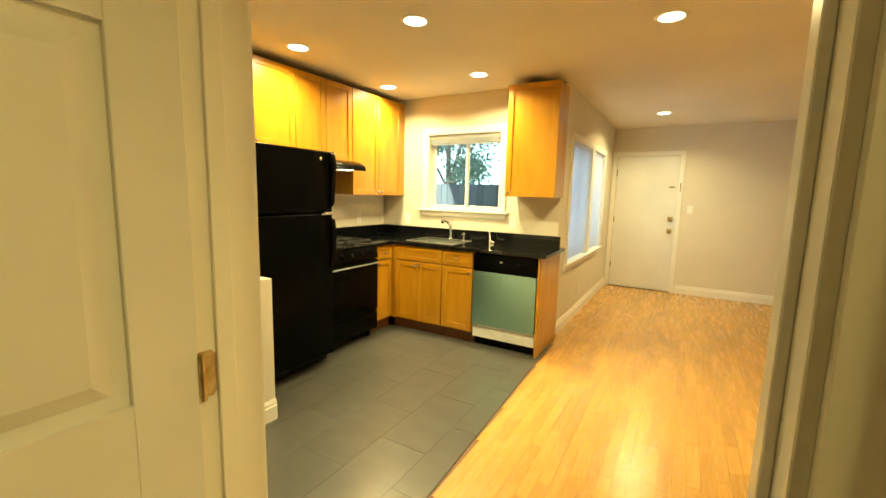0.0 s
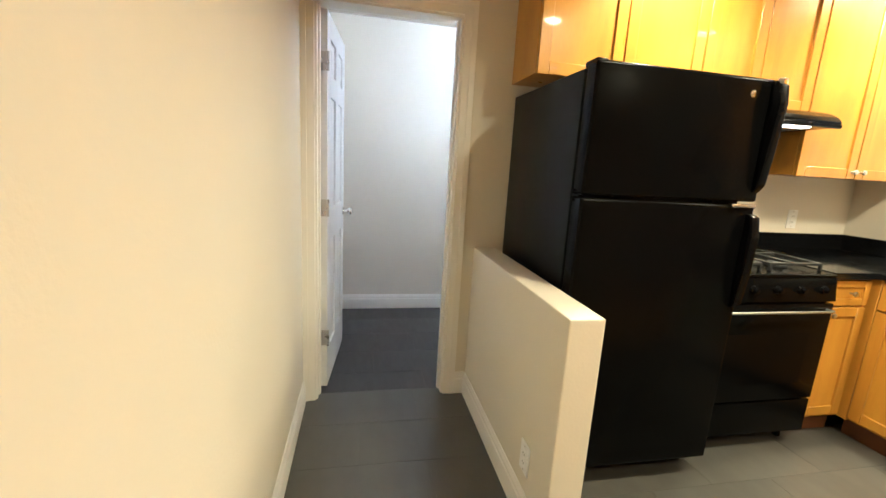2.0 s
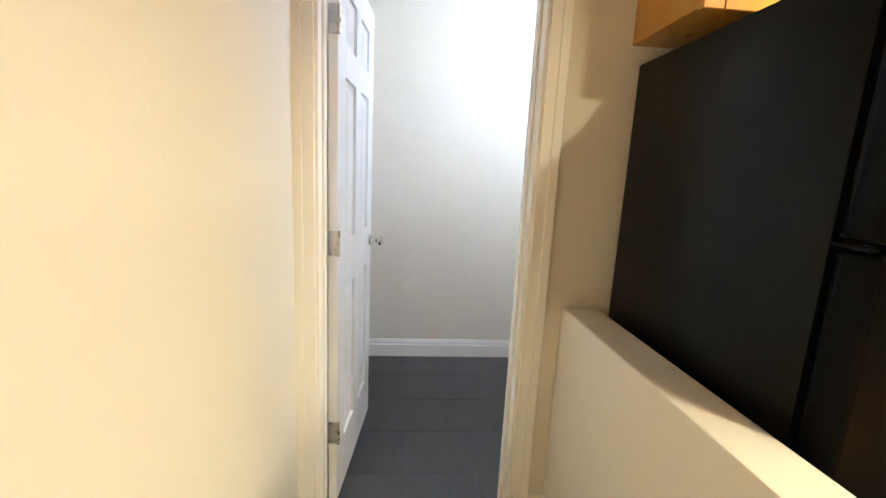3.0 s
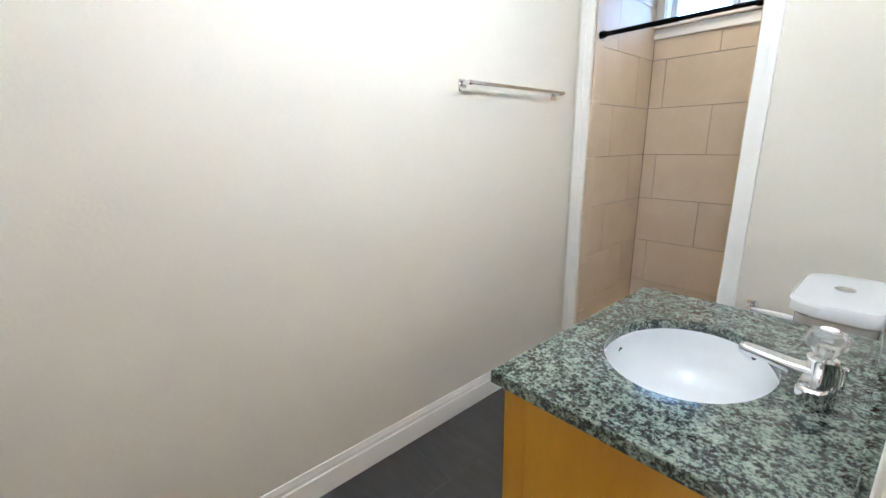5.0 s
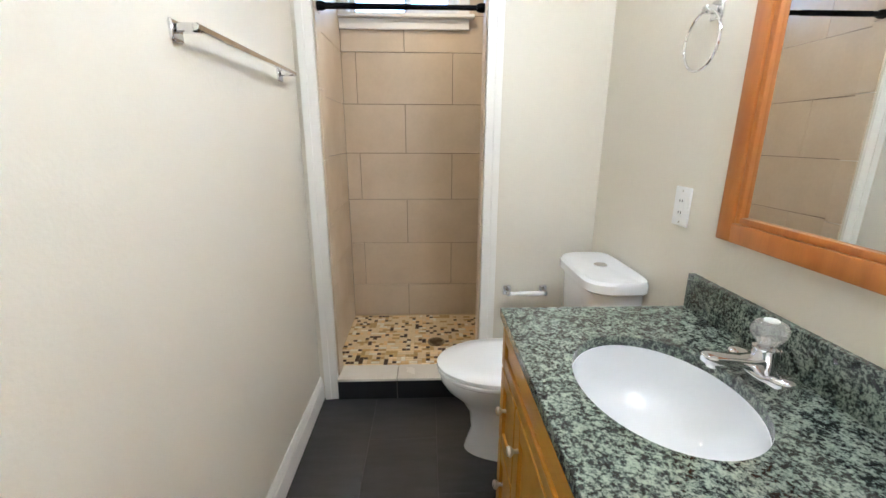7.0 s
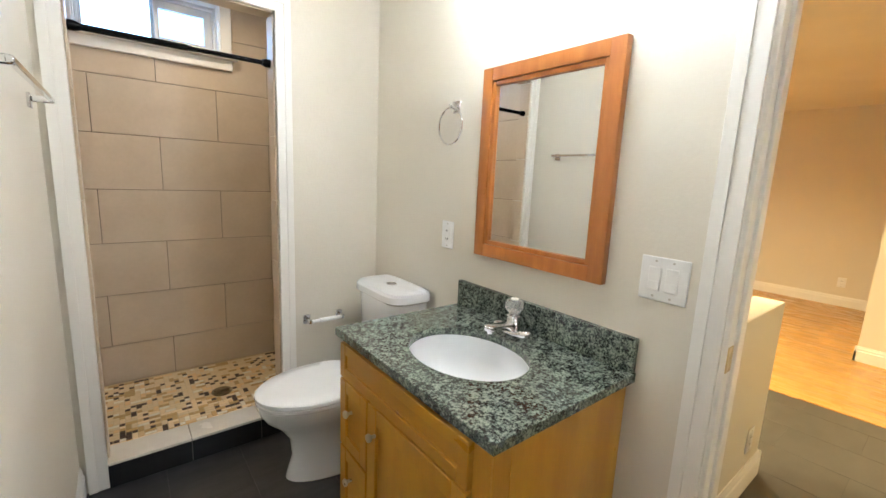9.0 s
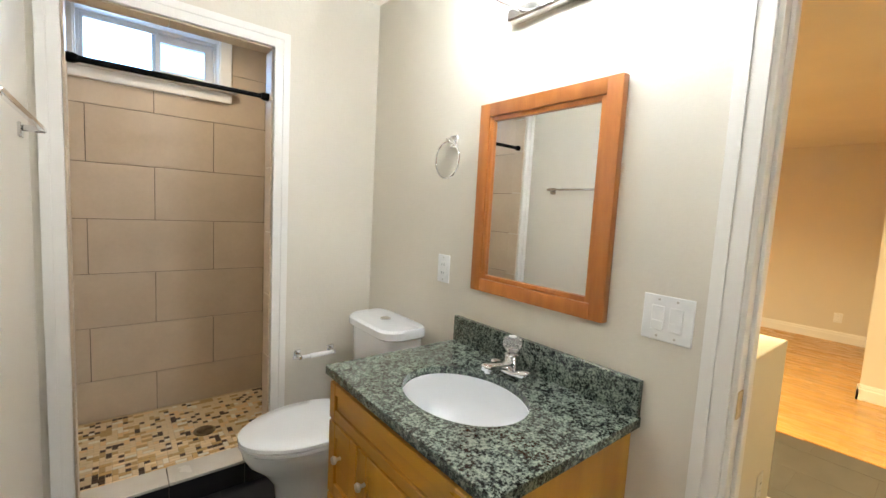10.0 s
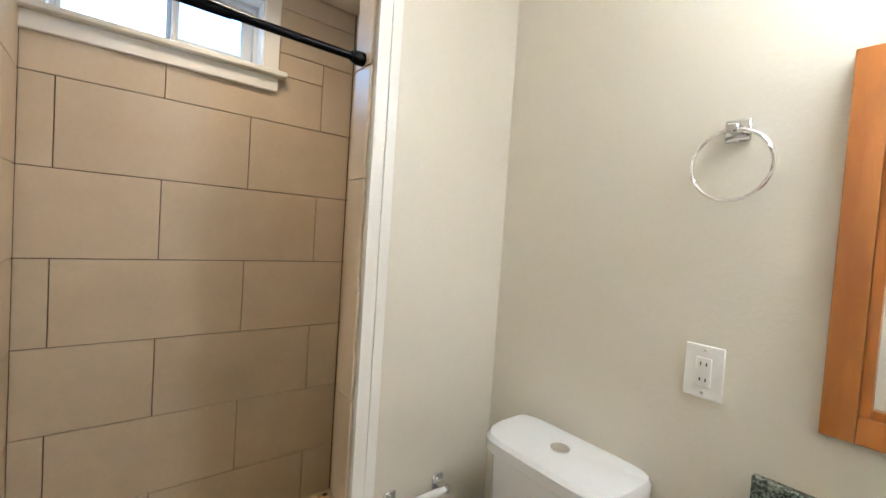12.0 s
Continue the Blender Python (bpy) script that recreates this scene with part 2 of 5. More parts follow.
def merge(bm, other):
    me = bpy.data.meshes.new("tmp")
    other.to_mesh(me)
    bm.from_mesh(me)
    other.free()
    bpy.data.meshes.remove(me)
    return bm


def boxes(rows, bev=0.0):
    bm = bmesh.new()
    for lo, hi in rows:
        box(lo, hi, bev, bm)
    return bm


def lathe(profile, at, axis="z", seg=24, bm=None):
    """A turned shape: rows of radius and height along the axis."""
    b = bmesh.new()
    rings = []
    for r, h in profile:
        rings.append([b.verts.new((r * math.cos(2 * math.pi * k / seg), r * math.sin(2 * math.pi * k / seg), h)) for k in range(seg)])
    for p, q in zip(rings, rings[1:]):
        for k in range(seg):
            b.faces.new((p[k], p[(k + 1) % seg], q[(k + 1) % seg], q[k]))
    for ring in (rings[0][::-1], rings[-1]):
        b.faces.new(ring)
    turn = {"z": Matrix(), "x": Matrix.Rotation(radians(90), 4, "Y"), "-x": Matrix.Rotation(radians(-90), 4, "Y"), "-y": Matrix.Rotation(radians(90), 4, "X"), "y": Matrix.Rotation(radians(-90), 4, "X")}[axis]
    bmesh.ops.transform(b, matrix=Matrix.Translation(at) @ turn, verts=b.verts[:])
    bmesh.ops.recalc_face_normals(b, faces=b.faces[:])
    return merge(bm, b) if bm else b


def tube(points, r, seg=10, closed=False, bm=None):
    """A round rod along a row of points; r is one radius or one for each point."""
    b = bmesh.new()
    pts = [Vector(p) for p in points]
    n = len(pts)
    rings = []
    for i, p in enumerate(pts):
        a, c = (pts[i - 1] if i or closed else p), (pts[(i + 1) % n] if i < n - 1 or closed else p)
        d = (c - a).normalized()
        u = d.cross(Vector((0.13, 0.21, 0.97)) if abs(d.z) < 0.9 else Vector((1, 0.1, 0))).normalized()
        w = d.cross(u)
        rad = r[i] if isinstance(r, (list, tuple)) else r
        rings.append([b.verts.new(p + rad * (u * math.cos(2 * math.pi * k / seg) + w * math.sin(2 * math.pi * k / seg))) for k in range(seg)])
    pairs = list(zip(rings, rings[1:])) + ([(rings[-1], rings[0])] if closed else [])
    for p, q in pairs:
        for k in range(seg):
            b.faces.new((p[k], p[(k + 1) % seg], q[(k + 1) % seg], q[k]))
    if not closed:
        b.faces.new(rings[0][::-1]), b.faces.new(rings[-1])
    bmesh.ops.recalc_face_normals(b, faces=b.faces[:])
    return merge(bm, b) if bm else b


def prism(outline, lo, hi, axis="z", bev=0.0):
    """An outline drawn out along an axis."""
    b = bmesh.new()
    put = {"z": lambda p, h: (p[0], p[1], h), "y": lambda p, h: (p[0], h, p[1]), "x": lambda p, h: (h, p[0], p[1])}[axis]
    f = b.faces.new([b.verts.new(put(p, lo)) for p in outline])
    r = bmesh.ops.extrude_face_region(b, geom=[f])
    top = [v for v in r["geom"] if isinstance(v, bmesh.types.BMVert)]
    shift = {"z": (0, 0, hi - lo), "y": (0, hi - lo, 0), "x": (hi - lo, 0, 0)}[axis]
    bmesh.ops.translate(b, vec=shift, verts=top)
    bmesh.ops.recalc_face_normals(b, faces=b.faces[:])
    if bev:
        bmesh.ops.bevel(b, geom=b.edges[:], offset=bev, segments=2, affect="EDGES", profile=0.6)
    return b


def mesh_of(name, bm, material, origin=(0, 0, 0), smooth=False):
    me = bpy.data.meshes.new(name)
    bmesh.ops.translate(bm, vec=-Vector(origin), verts=bm.verts[:])
    bm.to_mesh(me)
    bm.free()
    me.materials.append(material)
    if smooth:
        me.shade_smooth()
        me.set_sharp_from_angle(angle=radians(38))
    return me


def solid(name, bm, material, label="", category="", kind="", group="", at=None, smooth=False):
    """A thing or piece of the setting that is one mesh."""
    at = at or (0, 0, 0)
    ob = new(name, mesh_of(name, bm, material, at, smooth))
    ob.location = at
    ORIGIN[ob] = at
    return tagged(ob, label, category, group, kind)


def thing(name, at, label, category, group="", kind=""):
    ob = new(name)
    ob.empty_display_size = 0.05
    ob.location = at
    ORIGIN[ob] = at
    return tagged(ob, label, category, group, kind)


def part(name, bm, material, parent, label="", smooth=True):
    ob = new(name, mesh_of(name, bm, material, ORIGIN[parent], smooth))
    ob.parent = parent
    ORIGIN[ob] = ORIGIN[parent]
    return tagged(ob, label)


def piece(name, me, at, parent):
    """One of many alike pieces that share a mesh."""
    ob = new(name, me)
    ob.parent = parent
    ob.location = Vector(at) - Vector(ORIGIN[parent])
    return ob


def wall(name, lo, hi, holes, along, material=WALL):
    """A wall with openings (a0, a1, z0, z1) along x or y."""
    k = 0 if along == "x" else 1
    bm = bmesh.new()

    def bit(a0, a1, z0, z1):
        if a1 - a0 > 1e-4 and z1 - z0 > 1e-4:
            p, q = list(lo), list(hi)
            p[k], q[k], p[2], q[2] = a0, a1, z0, z1
            box(p, q, 0, bm)

    pos = lo[k]
    for a0, a1, z0, z1 in sorted(holes):
        bit(pos, a0, lo[2], hi[2])
        bit(a0, a1, lo[2], z0)
        bit(a0, a1, z1, hi[2])
        pos = a1
    bit(pos, hi[k], lo[2], hi[2])
    return solid(name, bm, material, kind="structure")


def shaker(parent, face, a0, a1, z0, z1, front, name="door", rail=0.055, horizontal=False, depth=0.02, knob=None, knob_mat=None):
    """A framed cabinet front with a recessed panel. face: 'x+', 'x-' or 'y-', the way it looks."""
    sgn = 1 if face == "x+" else -1

    def slab(b0, b1, c0, c1, d0, d1, bev, bm):
        lo3, hi3 = sorted((front + sgn * d0, front + sgn * d1))
        if face[0] == "x":
            return box((lo3, b0, c0), (hi3, b1, c1), bev, bm)
        return box((b0, lo3, c0), (b1, hi3, c1), bev, bm)

    bm = bmesh.new()
    slab(a0, a0 + rail, z0, z1, 0, depth, 0.0025, bm)
    slab(a1 - rail, a1, z0, z1, 0, depth, 0.0025, bm)
    slab(a0 + rail, a1 - rail, z0, z0 + rail, 0, depth - 0.0006, 0.0025, bm)
    slab(a0 + rail, a1 - rail, z1 - rail, z1, 0, depth - 0.0006, 0.0025, bm)
    d = part(name, bm, MAPLEH if horizontal else MAPLE, parent)
    pm = bmesh.new()
    slab(a0 + rail - 0.004, a1 - rail + 0.004, z0 + rail - 0.004, z1 - rail + 0.004, 0.001, depth - 0.010, 0.0, pm)
    part("panel", pm, MAPLEH if horizontal else MAPLE, d)
    if knob:
        ka, kz = knob
        at = (front + sgn * depth, ka, kz) if face[0] == "x" else (ka, front + sgn * depth, kz)
        axis = {"x+": "x", "x-": "-x", "y-": "-y"}[face]
        part("knob", lathe([(0.006, 0), (0.005, 0.012), (0.011, 0.017), (0.014, 0.022), (0.012, 0.028), (0.004, 0.031)], at, axis, 14), knob_mat or NICKEL, d, "satin nickel knob")
    return d


def casing(name, along, plane, a0, a1, z1, width, sgn, z0=0.0, bottom=False, label="white painted moulded door casing"):
    """Moulded trim round an opening, on the face at plane, standing proud by sgn."""
    th = 0.018

    def slab(b0, b1, c0, c1, d0, d1, bm):
        lo3, hi3 = sorted((plane + sgn * d0, plane + sgn * d1))
        if along == "y":
            return box((lo3, b0, c0), (hi3, b1, c1), 0.0007, bm)
        return box((b0, lo3, c0), (b1, hi3, c1), 0.0007, bm)

    bm = bmesh.new()
    w = width
    for s0, s1, d in ((0, 0.55, 0.0135), (0.55, 1.0, th)):
        slab(a0 - w * s1, a0 - w * s0, z0, z1 + w * s1, 0, d, bm)
        slab(a1 + w * s0, a1 + w * s1, z0, z1 + w * s1, 0, d, bm)
        slab(a0 - w * s0, a1 + w * s0, z1 + w * s0, z1 + w * s1, 0, d - 0.0005, bm)
    return solid(name, bm, TRIM, kind="structure", label=label)


def skirting(name, along, plane, sgn, a0, a1, h=0.13):
    bm = bmesh.new()
    prof = [(0, 0), (0.014, 0), (0.014, h * 0.68), (0.010, h * 0.72), (0.010, h * 0.84), (0.006, h * 0.93), (0.004, h), (0, h)]
    if along == "x":
        out = prism([(plane + sgn * p, z) for p, z in prof], a0, a1, "x")
    else:
        out = prism([(plane + sgn * p, z) for p, z in prof], a0, a1, "y")
    return solid(name, out, TRIM, kind="structure")


# ---- structure ----
H = 2.44
FAR = 8.86
wall("wall_bath", (-0.12, 2.27, 0), (0, 5.87, H), [(2.475, 3.188, 0, 2.04)], "y")
wall("wall_entry", (-1.60, 2.27, 0), (3.55, 2.412, H), [(2.41, 3.265, 0, 2.04)], "x")
wall("wall_kitchen_window", (-0.12, 5.87, 0), (2.13, 6.01, H), [(0.64, 1.50, 1.22, 2.03)], "x")
wall("wall_side", (2.01, 6.01, 0), (2.13, FAR, H), [(6.22, 7.18, 0.70, 1.97), (7.32, 8.10, 0.70, 1.97)], "y")
wall("wall_front", (2.01, FAR, 0), (5.92, FAR + 0.12, H), [(2.185, 3.06, 0, 2.04)], "x")
wall("wall_far", (5.80, 3.27, 0), (5.92, FAR, H), [], "y")
wall("wall_return", (3.67, 3.17, 0), (5.92, 3.27, H), [], "x")
wall("wall_stub", (3.55, 2.27, 0), (3.67, 3.27, H), [], "y")
wall("wall_towel", (-1.60, 2.39, 0), (-1.48, 5.87, H), [], "y")
wall("wall_shower_window", (-1.60, 5.87, 0), (-0.12, 6.01, H), [(-1.40, -0.72, 2.05, 2.34)], "x", GROUT)
wall("wall_shower_front", (-1.48, 4.95, 0), (-0.12, 5.05, H), [(-1.39, -0.66, 0, 2.08)], "x")
wall("wall_shower_side", (-0.29, 5.05, 0), (-0.12, 5.87, H), [], "y", GROUT)
# the bedroom where the walk begins
wall("wall_bedroom_west", (1.20, -1.2, 0), (1.32, 2.27, H), [], "y")
wall("wall_bedroom_south", (1.20, -1.32, 0), (4.90, -1.2, H), [], "x")
wall("wall_bedroom_east", (4.78, -1.2, 0), (4.90, 2.27, H), [], "y")
wall("wall_bedroom_north", (3.67, 2.27, 0), (4.90, 2.39, H), [], "x")
solid("ceiling", box((-1.6, 2.27, H), (5.92, FAR + 0.12, H + 0.12)), CEIL, kind="structure")
solid("ceiling_bedroom", box((1.2, -1.32, H), (4.9, 2.27, H + 0.12)), CEIL, kind="structure")
solid("roof_slab", boxes([((-1.9, -1.5, H + 0.13), (6.2, 6.12, H + 0.3)), ((1.9, 6.12, H + 0.13), (6.2, FAR + 0.4, H + 0.3))]), STUCCO, kind="structure")
floor_tile = solid("floor_tiled", prism([(-1.6, 2.27), (2.29, 2.27), (2.165, 5.87), (-1.6, 5.87)], -0.12, -0.0018), FGROUT, kind="structure", label="slate tile floor with narrow joints, paled for glare in kitchen")
floor_wood = solid("floor_wood", prism([(2.29, 2.27), (3.67, 2.27), (3.67, 3.17), (5.92, 3.17), (5.92, FAR + 0.1), (2.01, FAR + 0.1), (2.01, 5.87), (2.165, 5.87)], -0.12, -0.006), UNDER, kind="structure", label="honey oak strip laminate floor")
solid("floor_bedroom", box((1.2, -1.32, -0.12), (4.9, 2.27, 0.002)), CARPET, kind="structure")

# half wall beside the refrigerator
hw = solid("half_wall", box((0.0, 3.318, 0), (1.10, 3.438, 0.878), 0.006, seg=2), WALL, kind="structure", label="low cream painted half wall")
skirting("baseboard_half_wall", "x", 3.318, -1, 0.012, 1.0995)
skirting("baseboard_half_wall_end", "y", 1.10, 1, 3.304, 3.438)
skirting("baseboard_bath_door", "y", 0.0, 1, 3.255, 3.318)
skirting("baseboard_entry", "x", 2.412, 1, 0.02, 2.335)
skirting("baseboard_entry_right", "x", 2.412, 1, 3.34, 3.536)
skirting("baseboard_stub", "y", 3.55, -1, 2.39, 3.284)
skirting("baseboard_return", "x", 3.27, 1, 3.536, 5.80)
skirting("baseboard_far", "y", 5.80, -1, 3.27, FAR)
skirting("baseboard_front", "x", FAR, -1, 3.12, 5.80)
skirting("baseboard_side", "y", 2.13, 1, 5.90, FAR)
skirting("baseboard_towel", "y", -1.48, 1, 2.39, 4.945)
skirting("baseboard_shower_front", "x", 4.95, -1, -0.595, -0.12)
skirting("baseboard_bath", "y", -0.12, -1, 4.19, 4.95)
skirting("baseboard_bath_south", "x", 2.412, 1, -1.48, -0.14)

# door casings and jamb linings
casing("trim_bath_door", "y", 0.0, 2.475, 3.188, 2.04, 0.066, 1)
casing("trim_bath_door_inside", "y", -0.12, 2.475, 3.188, 2.04, 0.066, -1)
casing("trim_entry", "x", 2.412, 2.41, 3.265, 2.04, 0.07, 1)
casing("trim_entry_inside", "x", 2.27, 2.41, 3.265, 2.04, 0.07, -1)
casing("trim_front_door", "x", FAR, 2.185, 3.06, 2.04, 0.05, -1)
casing("trim_shower", "x", 4.95, -1.39, -0.66, 2.08, 0.068, -1, label="white painted shower opening trim")


def jamb(name, along, a0, a1, z1, d0, d1, stop):
    bm = bmesh.new()

    def slab(b0, b1, c0, c1, e0, e1):
        if along == "y":
            box((e0, b0, c0), (e1, b1, c1), 0.0015, bm)
        else:
            box((b0, e0, c0), (b1, e1, c1), 0.0015, bm)

    slab(a0 - 0.001, a0 + 0.012, 0, z1, d0 - 0.001, d1 + 0.001)
    slab(a1 - 0.012, a1 + 0.001, 0, z1, d0 - 0.001, d1 + 0.001)
    slab(a0 + 0.012, a1 - 0.012, z1 - 0.012, z1 + 0.001, d0 - 0.001, d1 + 0.001)
    s0, s1 = stop
    slab(a0 + 0.012, a0 + 0.022, 0, z1 - 0.012, s0, s1)
    slab(a1 - 0.022, a1 - 0.012, 0, z1 - 0.012, s0, s1)
    return solid(name, bm, TRIM, kind="structure")


jamb("trim_bath_jamb", "y", 2.475, 3.188, 2.04, -0.12, 0.0, (-0.080, -0.045))
entry_jamb = jamb("trim_entry_jamb", "x", 2.41, 3.265, 2.04, 2.27, 2.412, (2.315, 2.35))
jamb("trim_front_jamb", "x", 2.185, 3.06, 2.04, FAR, FAR + 0.12, (FAR + 0.07, FAR + 0.1))


def panel_door(name, at, turn, width, height, label, lever_mat, hinge_mat, hinge_side=1):
    """A moulded six panel door, hinged at its origin, its leaf along local +x."""
    d = thing(name, (0, 0, 0), label, "door", kind="structure")
    t = 0.035
    st, mid = 0.105, 0.09
    bm = bmesh.new()
    xs = [(0.0, st), (width / 2 - mid / 2, width / 2 + mid / 2), (width - st, width)]
    rows = [(0.0, 0.22), (0.85, 1.03), (1.62, 1.73), (height - 0.11, height)]
    for x0, x1 in (xs[0], xs[2]):
        box((x0, -t, 0), (x1, 0, height), 0.002, bm)
    for z0, z1 in rows:
        box((st, -t, z0), (width - st, 0, z1), 0, bm)
    for (a, z0), (z1, b) in zip(rows, rows[1:]):
        box((xs[1][0], -t, z0), (xs[1][1], 0, z1), 0, bm)
    part("leaf_frame", bm, DOORW, d)
    for x0, x1 in ((st, xs[1][0]), (xs[1][1], width - st)):
        for (a, z0), (z1, b) in zip(rows, rows[1:]):
            pm = bmesh.new()
            box((x0, -t + 0.012, z0), (x1, -0.012, z1), 0, pm)
            # sloping mould and raised field on both faces
            for ya, yb in ((-0.0125, -0.003), (-t + 0.0125, -t + 0.003)):
                ring = [(x0 + 0.022, z0 + 0.022), (x1 - 0.022, z0 + 0.022), (x1 - 0.022, z1 - 0.022), (x0 + 0.022, z1 - 0.022)]
                inner = [(x0 + 0.05, z0 + 0.05), (x1 - 0.05, z0 + 0.05), (x1 - 0.05, z1 - 0.05), (x0 + 0.05, z1 - 0.05)]
                vo = [pm.verts.new((p[0], ya, p[1])) for p in ring]
                vi = [pm.verts.new((p[0], yb, p[1])) for p in inner]
                for k in range(4):
                    pm.faces.new((vo[k], vo[(k + 1) % 4], vi[(k + 1) % 4], vi[k]))
                pm.faces.new(vi)
            bmesh.ops.recalc_face_normals(pm, faces=pm.faces[:])
            part("panel", pm, DOORW, d, smooth=False)
    for z in (0.30, 1.04, height - 0.24):
        hb = box((-0.0035, -t + 0.003, z - 0.045), (0.0005, -0.003, z + 0.045), 0.0008)
        tube([(-0.004, 0.004 * hinge_side - (0 if hinge_side > 0 else t), z - 0.046), (-0.004, 0.004 * hinge_side - (0 if hinge_side > 0 else t), z + 0.046)], 0.006, 10, bm=hb)
        for dz in (-0.03, 0, 0.03):
            lathe([(0.0035, 0), (0.003, 0.0012)], (-0.0035, -t / 2 + 0.005 * (1 if dz else -1), z + dz), "-x", 8, hb)
        part("hinge", hb, hinge_mat, d, "metal butt hinge")
    for side in (1, -1):
        y = 0.0 if side > 0 else -t
        lv = lathe([(0.028, 0), (0.028, 0.006), (0.024, 0.010), (0.011, 0.012), (0.010, 0.035), (0.018, 0.040), (0.026, 0.052), (0.024, 0.064), (0.010, 0.070)], (width - 0.06, y, 0.96), "y" if side > 0 else "-y", 18)
        part("door_knob", lv, lever_mat, d, "chrome round door knob")
    d.matrix_world = Matrix.Translation(at) @ Matrix.Rotation(radians(turn), 4, "Z")
    return d


panel_door("door_bathroom", (-0.118, 2.492, 0.012), 175.0, 0.655, 2.015, "white six panel bathroom door standing open", CHROME, NICKEL, -1)
panel_door("door_bedroom", (2.425, 2.282, 0.012), -91.5, 0.81, 2.015, "cream six panel bedroom door standing open", BRASS, BRASS, 1)
for z in (0.312, 1.052, 1.787):
    hl = prism([(2.276, z - 0.038), (2.306, z - 0.045), (2.314, z - 0.037), (2.314, z + 0.037), (2.306, z + 0.045), (2.276, z + 0.045)], 2.4215, 2.4245, "x")
    for dy, dz in ((2.300, -0.030), (2.288, 0.0), (2.300, 0.030)):
        lathe([(0.0042, 0), (0.0036, 0.0014)], (2.4245, dy, z + dz), "x", 8, hl)
    part("hinge_leaf", hl, BRASS, entry_jamb, "worn brass hinge leaf")
sp = solid("strike_plate", box((-0.117, 3.1732, 0.918), (-0.084, 3.1765, 0.986), 0.001), BRASS, "worn brass strike plate on door jamb", "strike plate")

# front door
fd = thing("door_front", (2.62, FAR + 0.03, 0), "flush white painted front door, closed", "door", kind="structure")
part("leaf", box((2.200, FAR + 0.018, 0.012), (3.045, FAR + 0.058, 2.025), 0.003), DOORW, fd)
for z in (0.35, 1.06, 1.78):
    part("hinge", tube([(2.203, FAR + 0.012, z - 0.045), (2.203, FAR + 0.012, z + 0.045)], 0.007), BRONZE, fd)
part("deadbolt", boxes([((2.952, FAR + 0.008, 1.065), (3.015, FAR + 0.018, 1.135))], 0.003), BRASS, fd, "brass deadbolt")
part("deadbolt_turn", box((2.978, FAR - 0.012, 1.085), (2.988, FAR + 0.008, 1.115), 0.002), BRASS, fd)
part("rose", box((2.950, FAR + 0.010, 0.885), (3.015, FAR + 0.018, 0.955), 0.003), BRASS, fd)
part("knob", lathe([(0.012, 0), (0.011, 0.025), (0.022, 0.032), (0.028, 0.045), (0.025, 0.058), (0.008, 0.062)], (2.982, FAR + 0.010, 0.92), "-y", 18), BRASS, fd, "brass door knob")
part("latch_guard", box((2.93, FAR + 0.006, 1.560), (3.01, FAR + 0.018, 1.580), 0.002), BRONZE, fd)
part("threshold", box((2.19, FAR - 0.01, 0.0), (3.055, FAR + 0.1, 0.012), 0.003), BRONZE, fd)
solid("door_chain_plate", box((3.072, FAR - 0.026, 1.50), (3.084, FAR - 0.018, 1.63), 0.002), BRONZE, "bronze door chain plate on casing", "door chain")


def plate(name, face, at, w, h, label, rockers=1, kind="switch", group=""):
    """A wall plate with rockers or outlets; face is the way it looks."""
    o = thing(name, at, label, name.replace("_", " "), group)
    x, y, z = at
    u = {"x-": (0, 1), "x+": (0, 1), "y-": (1, 0), "y+": (1, 0)}[face]
    sg = -1 if face[1] == "-" else 1

    def slab(c, hw2, hh2, d0, d1, dz=0.0, bev=0.0015):
        lo3, hi3 = sorted((sg * d0, sg * d1))
        if u[1]:
            return box((x + lo3, y + c - hw2, z + dz - hh2), (x + hi3, y + c + hw2, z + dz + hh2), bev)
        return box((x + c - hw2, y + lo3, z + dz - hh2), (x + c + hw2, y + hi3, z + dz + hh2), bev)

    part("plate", slab(0, w / 2, h / 2, 0, 0.006, 0, 0.002), PLATE, o)
    for k in range(rockers):
        c = (k - (rockers - 1) / 2) * 0.046
        if kind == "switch":
            part("rocker", slab(c, 0.0165, 0.033, 0.006, 0.0105, 0.0), PLATE, o)
            part("rocker_tip", slab(c, 0.0155, 0.012, 0.0105, 0.0125, -0.018), PLATE, o)
        else:
            part("outlet_face", slab(c, 0.0165, 0.033, 0.006, 0.0085), PLATE, o)
            for dz in (-0.018, 0.018):
                for dc in (-0.006, 0.006):
                    part("slot", slab(c + dc, 0.0012, 0.004, 0.0085, 0.0090, dz, 0), BLACKP, o)
        for dz in (-h / 2 + 0.012, h / 2 - 0.012):
            part("screw", slab(c, 0.003, 0.003, 0.006, 0.0068, dz, 0.001), NICKEL, o)
    return o


plate("light_switch", "x-", (-0.12, 3.346, 1.121), 0.128, 0.122, "white double rocker switch plate beside door", 2)
plate("wall_outlet", "x-", (-0.12, 4.288, 1.120), 0.080, 0.122, "white outlet plate above toilet tank", 1, "outlet")
plate("wall_outlet", "y-", (0.36, 5.87, 1.10), 0.075, 0.118, "white outlet plate under kitchen window", 1, "outlet", "kitchen outlets")
plate("wall_outlet", "y-", (1.66, 5.87, 1.12), 0.075, 0.118, "white outlet plate under kitchen window", 1, "outlet", "kitchen outlets")
plate("wall_outlet", "x+", (0.0, 5.42, 1.10), 0.075, 0.118, "white outlet plate above stove counter", 1, "outlet", "kitchen outlets")
